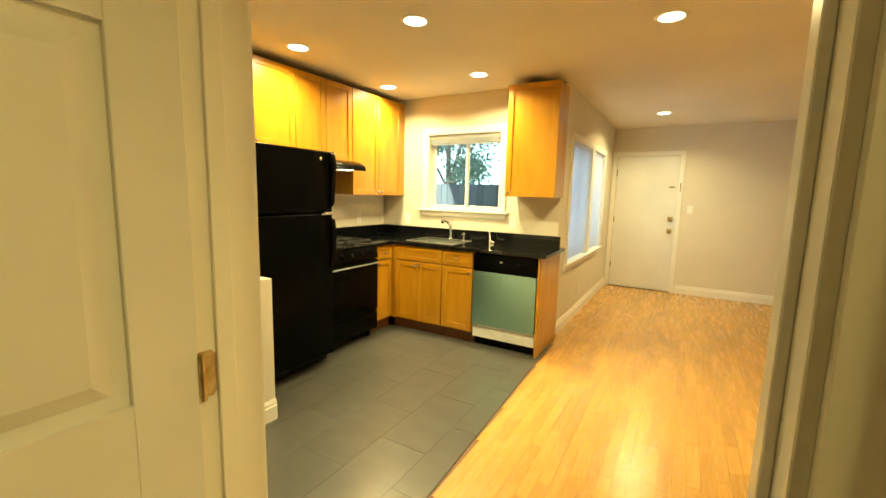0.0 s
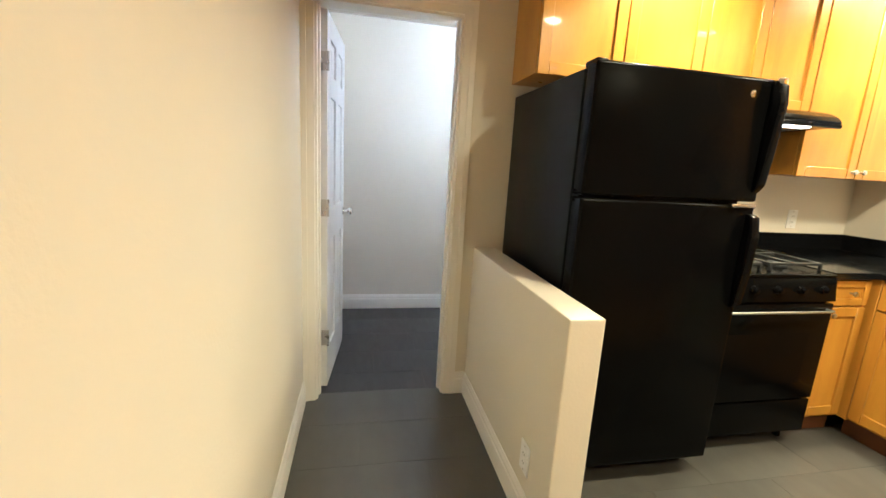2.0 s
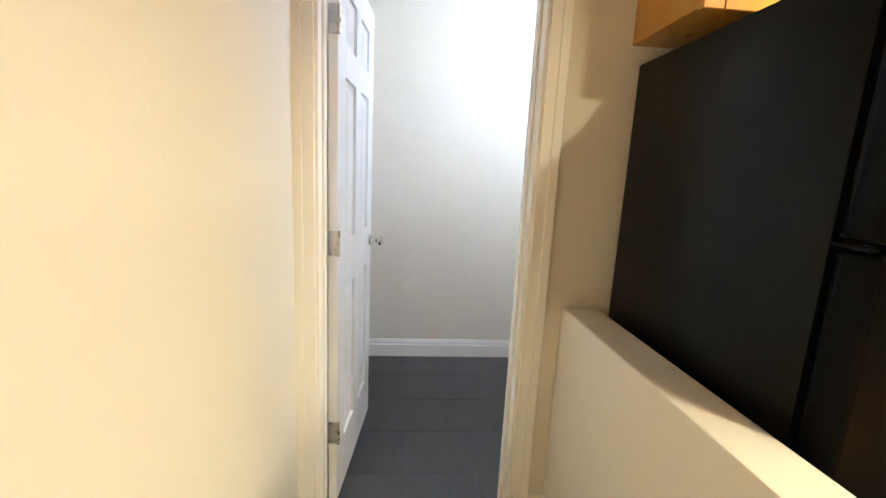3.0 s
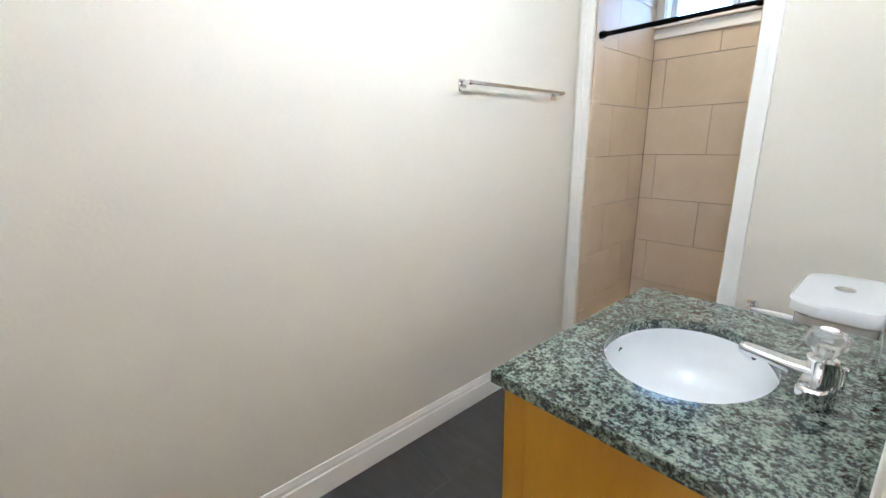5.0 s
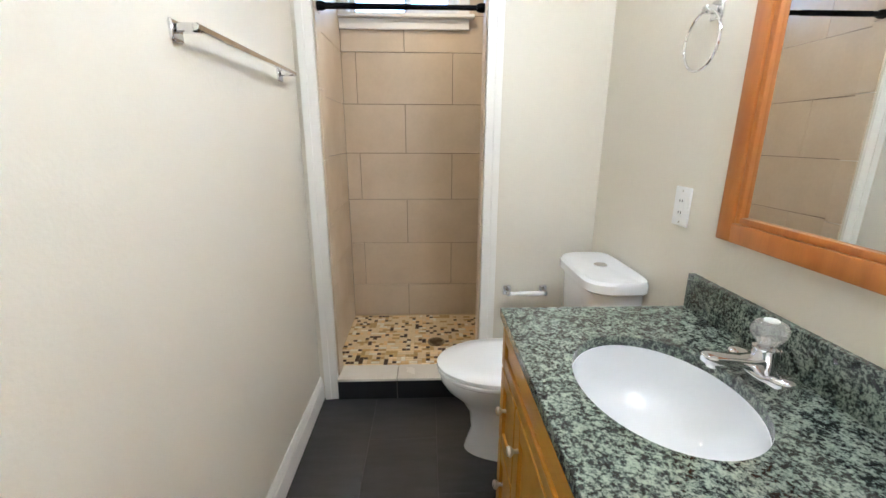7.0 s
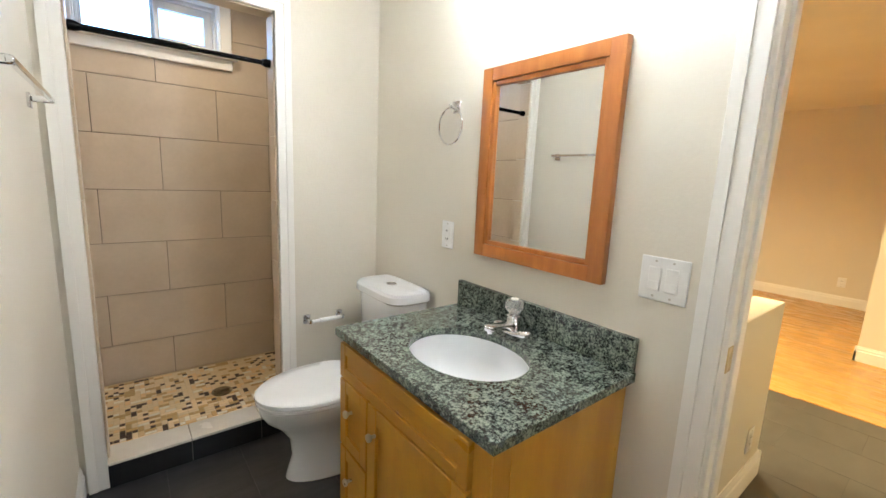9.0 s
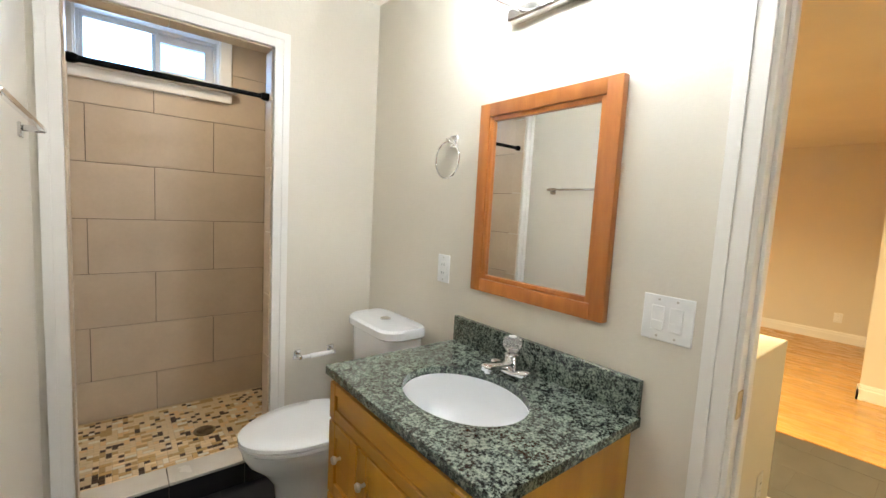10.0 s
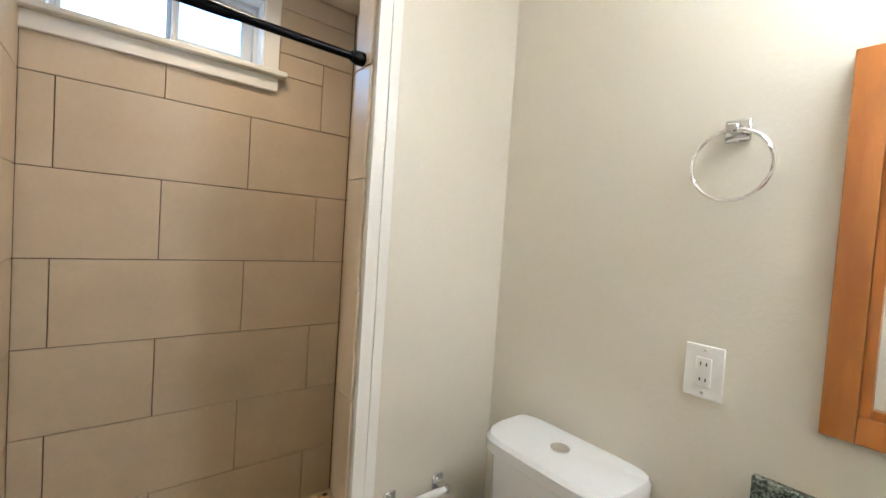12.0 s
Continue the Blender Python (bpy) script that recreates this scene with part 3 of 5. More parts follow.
plate("wall_outlet", "y-", (0.905, 3.318, 0.26), 0.075, 0.118, "white outlet plate low on half wall", 1, "outlet")
plate("wall_outlet", "x-", (5.80, 3.72, 0.30), 0.080, 0.122, "white outlet plate low on living room wall", 1, "outlet")
plate("wall_outlet", "x+", (2.13, 6.85, 0.30), 0.075, 0.118, "white outlet plate low under living room window", 1, "outlet")
plate("light_switch", "y-", (3.22, FAR, 1.25), 0.075, 0.118, "white switch plate beside front door", 1)
plate("wall_outlet", "y-", (4.35, FAR, 0.30), 0.075, 0.118, "white outlet plate low beside front door", 1, "outlet")

# recessed ceiling lights; the bedroom fixture is added and unseen
for cx, cy in CANS + [BEDROOM_FILL, SHOWER_CAN]:
    o = thing("recessed_light", (cx, cy, H), "round white recessed ceiling downlight, lit", "ceiling light", "recessed downlights")
    part("trim_ring", lathe([(0.070, -0.001), (0.070, -0.006), (0.086, -0.005), (0.094, -0.001)], (cx, cy, H), "z", 32), TRIM, o)
    part("lens", lathe([(0.001, -0.001), (0.069, -0.001), (0.066, -0.007), (0.001, -0.009)], (cx, cy, H), "z", 32), CAN_GLOW, o)


# ---- windows ----
def slider(name, along, plane_in, plane_out, a0, a1, z0, z1, split, glass, label, sill=0.0, w=0.08, sgn=-1, lap=0.03, apron=True, stiles=(0.028, 0.028), apron_h=0.053):
    """A two-sash sliding window with frame, sashes, panes, casing and sill. sgn: the way the room lies."""
    o = thing(name, ((a0 + a1) / 2, plane_in, z0) if along == "x" else (plane_in, (a0 + a1) / 2, z0), label, "window", kind="structure")
    mid = (plane_in + plane_out) / 2

    def slab(b0, b1, c0, c1, d0, d1, bev=0.002, bm=None):
        lo3, hi3 = min(d0, d1), max(d0, d1)
        if along == "x":
            return box((b0, lo3, c0), (b1, hi3, c1), bev, bm)
        return box((lo3, b0, c0), (hi3, b1, c1), bev, bm)

    def frame_of(b0, b1, c0, c1, d0, d1, f):
        bm = bmesh.new()
        slab(b0, b0 + f, c0, c1, d0, d1, 0.002, bm)
        slab(b1 - f, b1, c0, c1, d0, d1, 0.002, bm)
        slab(b0 + f, b1 - f, c0, c0 + f, d0, d1, 0.001, bm)
        slab(b0 + f, b1 - f, c1 - f, c1, d0, d1, 0.001, bm)
        return bm

    part("window_frame", frame_of(a0, a1, z0, z1, mid + 0.0 * sgn, mid - 0.065 * sgn, 0.022), VINYL, o)
    for k, (b0, b1, d) in enumerate(((a0 + 0.022, split + lap / 2, -0.005), (split - lap / 2, a1 - 0.022, -0.032))):
        f = stiles[k]
        s = part("sash", frame_of(b0, b1, z0 + 0.022, z1 - 0.022, mid + d * sgn, mid + (d - 0.024) * sgn, f), VINYL, o)
        g = part("pane", slab(b0 + f - 0.004, b1 - f + 0.004, z0 + 0.022 + f - 0.004, z1 - 0.022 - f + 0.004, mid + (d - 0.010) * sgn, mid + (d - 0.014) * sgn, 0), glass[k], s)
        g.visible_shadow = False
    # inside casing, sill and apron
    bm = bmesh.new()
    slab(a0 - w, a0, z0, z1 + w, plane_in, plane_in + 0.018 * sgn, 0.004, bm)
    slab(a1, a1 + w, z0, z1 + w, plane_in, plane_in + 0.018 * sgn, 0.004, bm)
    slab(a0, a1, z1, z1 + w, plane_in, plane_in + 0.0175 * sgn, 0.004, bm)
    part("casing", bm, TRIM, o)
    bm = bmesh.new()
    slab(a0 - 0.001, a0 + 0.006, z0, z1, plane_in, mid, 0, bm)
    slab(a1 - 0.006, a1 + 0.001, z0, z1, plane_in, mid, 0, bm)
    slab(a0 + 0.006, a1 - 0.006, z1 - 0.006, z1 + 0.001, plane_in, mid, 0, bm)
    part("reveal", bm, TRIM, o, smooth=False)
    part("window_sill", slab(a0 - w - sill, a1 + w + sill, z0 - 0.022, z0 + 0.002, plane_in + 0.045 * sgn, mid, 0.005), TRIM, o)
    if apron:
        part("apron", slab(a0 - w, a1 + w, z0 - 0.022 - apron_h, z0 - 0.022, plane_in, plane_in + 0.016 * sgn, 0.004), TRIM, o)
    return o


w1 = slider("window_1", "x", 5.87, 6.01, 0.64, 1.50, 1.22, 2.03, 1.075, (GLASS, GLASS), "white vinyl sliding kitchen window over the sink", sill=0.04)
bl = thing("window_blind", (1.07, 5.90, 1.96), "white horizontal blind drawn up to the window head", "blind")
part("headrail", box((0.655, 5.88, 1.985), (1.485, 5.92, 2.022), 0.003), BLIND, bl)
for k in range(9):
    part("slat", box((0.66, 5.882, 1.940 + k * 0.005), (1.48, 5.918, 1.9425 + k * 0.005)), BLIND, bl, smooth=False)
part("bottom_rail", box((0.66, 5.884, 1.925), (1.48, 5.916, 1.938), 0.003), BLIND, bl)
part("cord", tube([(1.455, 5.878, 1.985), (1.457, 5.876, 1.70), (1.455, 5.876, 1.45)], 0.0015, 5), BLIND, bl)

w2 = slider("window_2", "y", 2.13, 2.01, 6.22, 7.18, 0.70, 1.97, 6.70, (GLASS, GLASS), "white living room window with vertical blinds", w=0.07, sgn=1)
w3 = slider("window_3", "y", 2.13, 2.01, 7.32, 8.10, 0.70, 1.97, 7.71, (GLASS, GLASS), "white living room window with vertical blinds", w=0.07, sgn=1)
for a0, a1 in ((6.24, 7.16), (7.34, 8.08)):
    vb = thing("vertical_blind", (2.10, (a0 + a1) / 2, 1.94), "white vertical blind hanging in living room window", "blind", "vertical blinds")
    part("track", box((2.085, a0, 1.93), (2.12, a1, 1.962), 0.003), BLIND, vb)
    n = int((a1 - a0) / 0.078)
    for k in range(n):
        c = a0 + 0.04 + k * 0.078
        vm = bmesh.new()
        box((-0.0008, -0.041, 0.725), (0.0008, 0.041, 1.93), 0, vm)
        bmesh.ops.transform(vm, matrix=Matrix.Translation((2.100, c, 0)) @ Matrix.Rotation(radians(-28), 4, "Z"), verts=vm.verts[:])
        part("vane", vm, BLIND, vb, smooth=False)

w4 = slider("window_4", "x", 5.857, 6.01, -1.40, -0.72, 2.05, 2.34, -1.045, (FROST, FROST_BLUE), "small white high sliding window in the shower", w=0.065, sill=0.03, apron=True, stiles=(0.014, 0.044), apron_h=0.062)

# ---- kitchen ----
fr = thing("refrigerator", (0.38, 3.85, 0), "black top-freezer refrigerator with closed doors", "refrigerator")
part("cabinet_body", box((0.03, 3.475, 0.03), (0.722, 4.225, 1.675), 0.006, seg=2), BLACKT, fr)
fz = part("freezer_door", box((0.732, 3.475, 1.235), (0.804, 4.225, 1.69), 0.012, seg=3), BLACK, fr)
ld = part("lower_door", box((0.732, 3.475, 0.10), (0.804, 4.225, 1.222), 0.012, seg=3), BLACK, fr)
part("gasket", box((0.722, 3.49, 0.11), (0.732, 4.21, 1.66)), BLACKP, fr, smooth=False)
part("kick_grille", boxes([((0.62, 3.49, 0.03 + k * 0.017), (0.70, 4.21, 0.04 + k * 0.017)) for k in range(4)], 0.002), BLACKP, fr)
part("handle", prism([(0.804, 1.27), (0.804, 1.685), (0.842, 1.665), (0.852, 1.60), (0.842, 1.45), (0.827, 1.30)], 4.188, 4.226, "y", 0.006), BLACKP, fz)
part("handle_cap", box((0.804, 4.186, 1.668), (0.836, 4.226, 1.691), 0.007, seg=2), CHROME, fz, "chrome handle cap")
part("badge", lathe([(0.014, 0), (0.014, 0.002), (0.010, 0.004)], (0.804, 4.115, 1.63), "x", 18), CHROME, fz, "round chrome badge")
part("handle", prism([(0.804, 0.80), (0.804, 1.19), (0.832, 1.18), (0.847, 1.10), (0.842, 0.95), (0.827, 0.82)], 4.188, 4.226, "y", 0.006), BLACKP, ld)
part("handle_cap", box((0.804, 4.10, 1.212), (0.822, 4.21, 1.226), 0.003), CHROME, ld, "chrome handle cap")
part("hinge", boxes([((0.722, 3.472, 1.2235), (0.787, 3.490, 1.2335)), ((0.738, 3.469, 1.207), (0.752, 3.4745, 1.216)), ((0.738, 3.469, 1.241), (0.752, 3.4745, 1.250))], 0.002), BLACKP, fr, "small black door hinge")
part("top_hinge", box((0.707, 3.48, 1.675), (0.787, 3.53, 1.70), 0.006), BLACKP, fr)
for yy in (3.52, 4.18):
    part("foot", lathe([(0.02, 0), (0.02, 0.03)], (0.60, yy, 0.0)), BLACKP, fr)
    part("foot", lathe([(0.02, 0), (0.02, 0.03)], (0.10, yy, 0.0)), BLACKP, fr)

st = thing("gas_range", (0.33, 4.60, 0), "black freestanding gas range with iron grates", "stove")
part("body", box((0.03, 4.250, 0.08), (0.635, 4.945, 0.885), 0.004), BLACK, st)
part("oven_door", box((0.637, 4.256, 0.27), (0.672, 4.939, 0.765), 0.008, seg=2), BLACK, st)
part("oven_window", box((0.672, 4.36, 0.36), (0.6735, 4.83, 0.62), 0), BLACK, st)
part("oven_handle", tube([(0.672, 4.30, 0.735), (0.705, 4.30, 0.737), (0.712, 4.33, 0.738), (0.712, 4.87, 0.738), (0.705, 4.90, 0.737), (0.672, 4.90, 0.735)], 0.006), STEEL, st, "steel oven handle")
part("drawer", box((0.637, 4.256, 0.085), (0.668, 4.939, 0.260), 0.006, seg=2), BLACK, st)
part("control_panel", prism([(0.60, 0.775), (0.672, 0.775), (0.655, 0.885), (0.60, 0.890)], 4.250, 4.945, "y", 0.003), BLACK, st)
for k in range(5):
    part("knob", lathe([(0.021, 0), (0.019, 0.012), (0.013, 0.014), (0.012, 0.026), (0.004, 0.028)], (0.662, 4.33 + k * 0.134, 0.832), "x", 16), BLACKP, st, "black burner knob")
part("cooktop", box((0.03, 4.250, 0.885), (0.655, 4.945, 0.905), 0.005), BLACK, st)
part("backguard", box((0.03, 4.250, 0.905), (0.085, 4.945, 0.985), 0.006), BLACK, st)
for bx_, by_ in ((0.20, 4.42), (0.20, 4.78), (0.48, 4.42), (0.48, 4.78)):
    part("burner", lathe([(0.05, 0), (0.05, 0.008), (0.036, 0.010), (0.036, 0.020), (0.030, 0.024), (0.004, 0.025)], (bx_, by_, 0.905), "z", 20), IRON, st)
for gy in (4.42, 4.78):
    g = bmesh.new()
    for xx in (0.10, 0.34, 0.58):
        box((xx - 0.006, gy - 0.15, 0.930), (xx + 0.006, gy + 0.15, 0.944), 0.003, g)
    for yy in (gy - 0.15, gy, gy + 0.15):
        box((0.094, yy - 0.006, 0.930), (0.586, yy + 0.006, 0.9435), 0.003, g)
    for xx in (0.10, 0.58):
        for yy in (gy - 0.15, gy + 0.15):
            box((xx - 0.007, yy - 0.007, 0.905), (xx + 0.007, yy + 0.007, 0.935), 0.002, g)
    part("grate", g, IRON, st)
for xx in (0.08, 0.58):
    for yy in (4.29, 4.90):
        part("foot", lathe([(0.018, 0), (0.018, 0.085)], (xx, yy, 0.0), "z", 12), BLACKP, st)

hd = thing("range_hood", (0.25, 4.62, 1.60), "black under-cabinet range hood with lit lamp", "range hood")
part("shell", prism([(0.005, 1.592), (0.49, 1.592), (0.505, 1.600), (0.508, 1.618), (0.490, 1.640), (0.455, 1.660), (0.41, 1.674), (0.35, 1.682), (0.005, 1.682)], 4.305, 4.955, "y", 0.003), BLACK, hd)
part("lip", box((0.490, 4.302, 1.588), (0.512, 4.958, 1.608), 0.004), BLACKP, hd)
part("filter", box((0.08, 4.36, 1.584), (0.42, 4.86, 1.5925), 0.002), STEEL, hd)
part("lamp_lens", box((0.43, 4.70, 1.586), (0.475, 4.82, 1.5935), 0.002), CAN_GLOW, hd, "lit hood lamp lens")


def upper_unit(y0, y1, z0, z1, doors, label, deep=0.30):
    o = thing("wall_cabinet", (deep / 2, (y0 + y1) / 2, z0), label, "cabinet", "kitchen wall cabinets")
    part("body", boxes([((0.002, y0 + 0.001, z0 + 0.004), (deep, y1 - 0.001, z1))], 0.0015), MAPLE, o)
    for a0, a1, kn in doors:
        shaker(o, "x+", a0 + 0.003, a1 - 0.003, z0, z1 - 0.004, deep + 0.001, knob=kn)
    return o


upper_unit(3.458, 4.298, 1.735, 2.385, [(3.458, 3.878, (3.845, 1.765)), (3.878, 4.298, (3.912, 1.765))], "maple wall cabinet with two doors above refrigerator")
upper_unit(4.300, 4.978, 1.683, 2.385, [(4.300, 4.640, (4.610, 1.715)), (4.640, 4.978, (4.668, 1.715))], "maple wall cabinet with two doors above range hood")
upper_unit(4.980, 5.780, 1.362, 2.385, [(4.980, 5.380, (5.350, 1.40)), (5.380, 5.780, (5.410, 1.40))], "tall maple wall cabinet with two doors beside window")
solid("cabinet_filler", box((0.002, 5.781, 1.366), (0.298, 5.868, 2.385), 0.0015), MAPLE, "maple filler strip beside wall cabinet", "cabinet filler", at=(0.1, 5.8, 1.366))
ur = thing("wall_cabinet", (1.92, 5.72, 1.382), "tall maple wall cabinet with one door above dishwasher", "cabinet", "kitchen wall cabinets")
part("body", box((1.690, 5.572, 1.386), (2.155, 5.868, 2.39), 0.0015), MAPLE, ur)
shaker(ur, "y-", 1.687, 2.158, 1.382, 2.386, 5.571, knob=(1.715, 1.42))

# base cabinets
def base_body(o, lo, hi):
    part("body", box((lo[0], lo[1], 0.105), (hi[0], hi[1], 0.874), 0.0015), MAPLE, o)


b1 = thing("base_cabinet", (0.3, 5.1, 0), "narrow maple base cabinet with drawer beside range", "cabinet", "kitchen base cabinets")
base_body(b1, (0.004, 4.962), (0.600, 5.262))
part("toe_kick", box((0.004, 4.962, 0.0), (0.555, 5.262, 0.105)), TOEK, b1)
shaker(b1, "x+", 4.970, 5.225, 0.735, 0.865, 0.601, "drawer", 0.035, True, knob=(5.10, 0.80))
shaker(b1, "x+", 4.970, 5.225, 0.125, 0.725, 0.601, "door", 0.05, knob=(5.0, 0.69))
b2 = thing("base_cabinet", (0.9, 5.55, 0), "maple sink base cabinet with two doors", "cabinet", "kitchen base cabinets")
part("body", boxes([((0.604, 5.265, 0.105), (1.2, 5.868, 0.70)), ((0.604, 5.265, 0.70), (1.2, 5.30, 0.874)), ((0.604, 5.30, 0.70), (0.66, 5.868, 0.874))]), MAPLE, b2, smooth=False)
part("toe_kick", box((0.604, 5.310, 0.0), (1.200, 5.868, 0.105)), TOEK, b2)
part("corner_stile", box((0.603, 5.245, 0.105), (0.648, 5.264, 0.872), 0.002), MAPLE, b2)
shaker(b2, "y-", 0.652, 1.196, 0.725, 0.865, 5.264, "drawer", 0.04, True)
shaker(b2, "y-", 0.652, 0.923, 0.120, 0.715, 5.264, knob=(0.900, 0.685))
shaker(b2, "y-", 0.927, 1.196, 0.120, 0.715, 5.264, knob=(0.950, 0.685))
b3 = thing("base_cabinet", (1.37, 5.55, 0), "maple base cabinet with one drawer and one door", "cabinet", "kitchen base cabinets")
part("body", boxes([((1.203, 5.265, 0.105), (1.53, 5.868, 0.70)), ((1.203, 5.265, 0.70), (1.53, 5.30, 0.874)), ((1.30, 5.30, 0.70), (1.53, 5.868, 0.874))]), MAPLE, b3, smooth=False)
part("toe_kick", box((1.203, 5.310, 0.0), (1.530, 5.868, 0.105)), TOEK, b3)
shaker(b3, "y-", 1.208, 1.527, 0.725, 0.865, 5.264, "drawer", 0.04, True, knob=(1.367, 0.795))
shaker(b3, "y-", 1.208, 1.527, 0.120, 0.715, 5.264, knob=(1.497, 0.675))
ep = solid("cabinet_end_panel", box((2.140, 5.245, 0.0), (2.160, 5.868, 0.874), 0.002), MAPLE, "maple end panel beside dishwasher", "cabinet panel", at=(2.15, 5.5, 0))

dw = thing("dishwasher", (1.835, 5.55, 0), "stainless steel dishwasher with black control panel", "dishwasher")
part("tub", box((1.540, 5.285, 0.06), (2.134, 5.86, 0.868), 0.003), BLACKP, dw)
part("door", box((1.541, 5.240, 0.205), (2.133, 5.284, 0.705), 0.006, seg=2), TEAL, dw, "stainless steel door, blue-green reflection put into its colour")
part("control_panel", box((1.541, 5.236, 0.709), (2.133, 5.284, 0.866), 0.006, seg=2), BLACK, dw, "glossy black control panel")
part("dial", lathe([(0.022, 0), (0.020, 0.014), (0.006, 0.016)], (1.985, 5.236, 0.785), "-y", 20), BLACKP, dw)
part("latch", box((1.80, 5.228, 0.80), (1.83, 5.236, 0.815), 0.003), NICKEL, dw)
part("button_row", boxes([((1.60 + k * 0.035, 5.2335, 0.782), (1.625 + k * 0.035, 5.236, 0.796)) for k in range(4)], 0.001), BLACKP, dw)
part("kick_panel", box((1.541, 5.262, 0.082), (2.133, 5.284, 0.200), 0.004, seg=2), PLATE, dw, "white steel kick panel")
part("base", box((1.545, 5.32, 0.0), (2.13, 5.80, 0.06)), BLACKP, dw)

ct = thing("countertop", (1.0, 5.55, 0.876), "polished black granite kitchen countertop with backsplash", "countertop")
part("slab", boxes([((0.002, 4.955, 0.876), (0.640, 5.232, 0.908)), ((0.002, 5.2325, 0.876), (0.72, 5.868, 0.908)), ((1.26, 5.2325, 0.876), (2.200, 5.868, 0.908)),
                    ((0.72, 5.2325, 0.876), (1.26, 5.34, 0.908)), ((0.72, 5.74, 0.876), (1.26, 5.868, 0.908))], 0.0), BLACK_GRANITE, ct, smooth=False)
part("nosing", boxes([((0.640, 5.222, 0.877), (2.200, 5.2324, 0.907)), ((2.2, 5.222, 0.877), (2.208, 5.868, 0.907))], 0.003), BLACK_GRANITE, ct)
part("backsplash", boxes([((0.002, 5.846, 0.909), (2.155, 5.868, 1.012)), ((0.002, 4.955, 0.909), (0.024, 5.845, 1.012))], 0.002), BLACK_GRANITE, ct)
sk = thing("kitchen_sink", (0.99, 5.54, 0.75), "stainless steel undermount kitchen sink", "sink")
part("basin", boxes([((0.72, 5.34, 0.73), (1.26, 5.74, 0.738)), ((0.712, 5.332, 0.73), (0.724, 5.748, 0.900)), ((1.256, 5.332, 0.73), (1.268, 5.748, 0.900)),
                     ((0.72, 5.332, 0.73), (1.26, 5.344, 0.900)), ((0.72, 5.736, 0.73), (1.26, 5.748, 0.900))], 0.002), STEEL, sk)
part("rim", boxes([((0.715, 5.335, 0.9085), (1.265, 5.350, 0.913)), ((0.715, 5.730, 0.9085), (1.265, 5.745, 0.913)), ((0.715, 5.350, 0.9085), (0.730, 5.730, 0.913)), ((1.250, 5.350, 0.9085), (1.265, 5.730, 0.913))], 0.0015), STEEL, sk)
part("drain", lathe([(0.045, 0), (0.042, 0.004), (0.02, 0.002)], (0.99, 5.56, 0.738), "z", 20), CHROME, sk)
fa = thing("kitchen_faucet", (0.99, 5.79, 0.908), "chrome single-lever pull-out kitchen faucet", "faucet")
part("base", lathe([(0.027, 0), (0.027, 0.006), (0.020, 0.014), (0.017, 0.09), (0.020, 0.10), (0.017, 0.115), (0.005, 0.12)], (0.99, 5.79, 0.908), "z", 20), CHROME, fa)
part("spout", tube([(0.99, 5.785, 0.99), (0.985, 5.765, 1.06), (0.975, 5.73, 1.10), (0.965, 5.69, 1.11), (0.955, 5.655, 1.095)], [0.013, 0.013, 0.014, 0.016, 0.018], 14), CHROME, fa)
part("lever", tube([(0.99, 5.79, 1.02), (0.995, 5.795, 1.06), (1.0, 5.80, 1.10)], [0.010, 0.008, 0.006], 10), CHROME, fa)
so = thing("soap_dispenser", (1.15, 5.79, 0.908), "chrome soap dispenser beside the kitchen sink", "soap dispenser")
part("pump", lathe([(0.020, 0), (0.020, 0.006), (0.012, 0.012), (0.012, 0.055), (0.017, 0.06), (0.017, 0.075), (0.006, 0.078)], (1.15, 5.79, 0.908), "z", 16), CHROME, so)
part("nozzle", tube([(1.15, 5.785, 0.975), (1.148, 5.745, 0.972)], 0.006, 8), CHROME, so)
ft = thing("filter_tap", (1.47, 5.76, 0.908), "small white and chrome water tap on countertop", "tap")
part("base", lathe([(0.024, 0), (0.022, 0.006), (0.009, 0.012), (0.008, 0.03)], (1.47, 5.76, 0.908), "z", 16), CHROME, ft)
part("stem", tube([(1.47, 5.76, 0.93), (1.465, 5.755, 0.98), (1.46, 5.75, 1.03)], 0.005, 8), PLATE, ft)
part("handle", tube([(1.47, 5.75, 0.935), (1.50, 5.72, 0.925), (1.53, 5.70, 0.922)], 0.009, 8), PLATE, ft)

# ---- bathroom ----
va = thing("bathroom_vanity", (-0.40, 3.785, 0), "maple bathroom vanity cabinet with drawers and door", "vanity")
part("body", boxes([((-0.675, 3.412, 0.10), (-0.122, 4.158, 0.62)), ((-0.675, 3.412, 0.62), (-0.655, 4.158, 0.798)), ((-0.142, 3.412, 0.62), (-0.122, 4.158, 0.798)),
                    ((-0.655, 3.412, 0.62), (-0.142, 3.43, 0.798)), ((-0.655, 4.14, 0.62), (-0.142, 4.158, 0.798))]), MAPLE, va, smooth=False)
part("toe_kick", box((-0.62, 3.42, 0.0), (-0.122, 4.15, 0.10)), TOEK, va)
part("end_stile", box((-0.6755, 3.4085, 0.10), (-0.622, 3.4118, 0.798), 0.001), MAPLE, va)
part("end_panel", box((-0.618, 3.4095, 0.10), (-0.124, 3.4118, 0.798), 0.001), MAPLE, va)
shaker(va, "x-", 3.470, 4.154, 0.660, 0.785, -0.6755, "false_front", 0.038, True)
part("face_stile", box((-0.6815, 3.412, 0.10), (-0.676, 3.466, 0.797), 0.001), MAPLE, va)
shaker(va, "x-", 3.955, 4.154, 0.400, 0.652, -0.6755, "drawer", 0.045, True, knob=(4.06, 0.560))
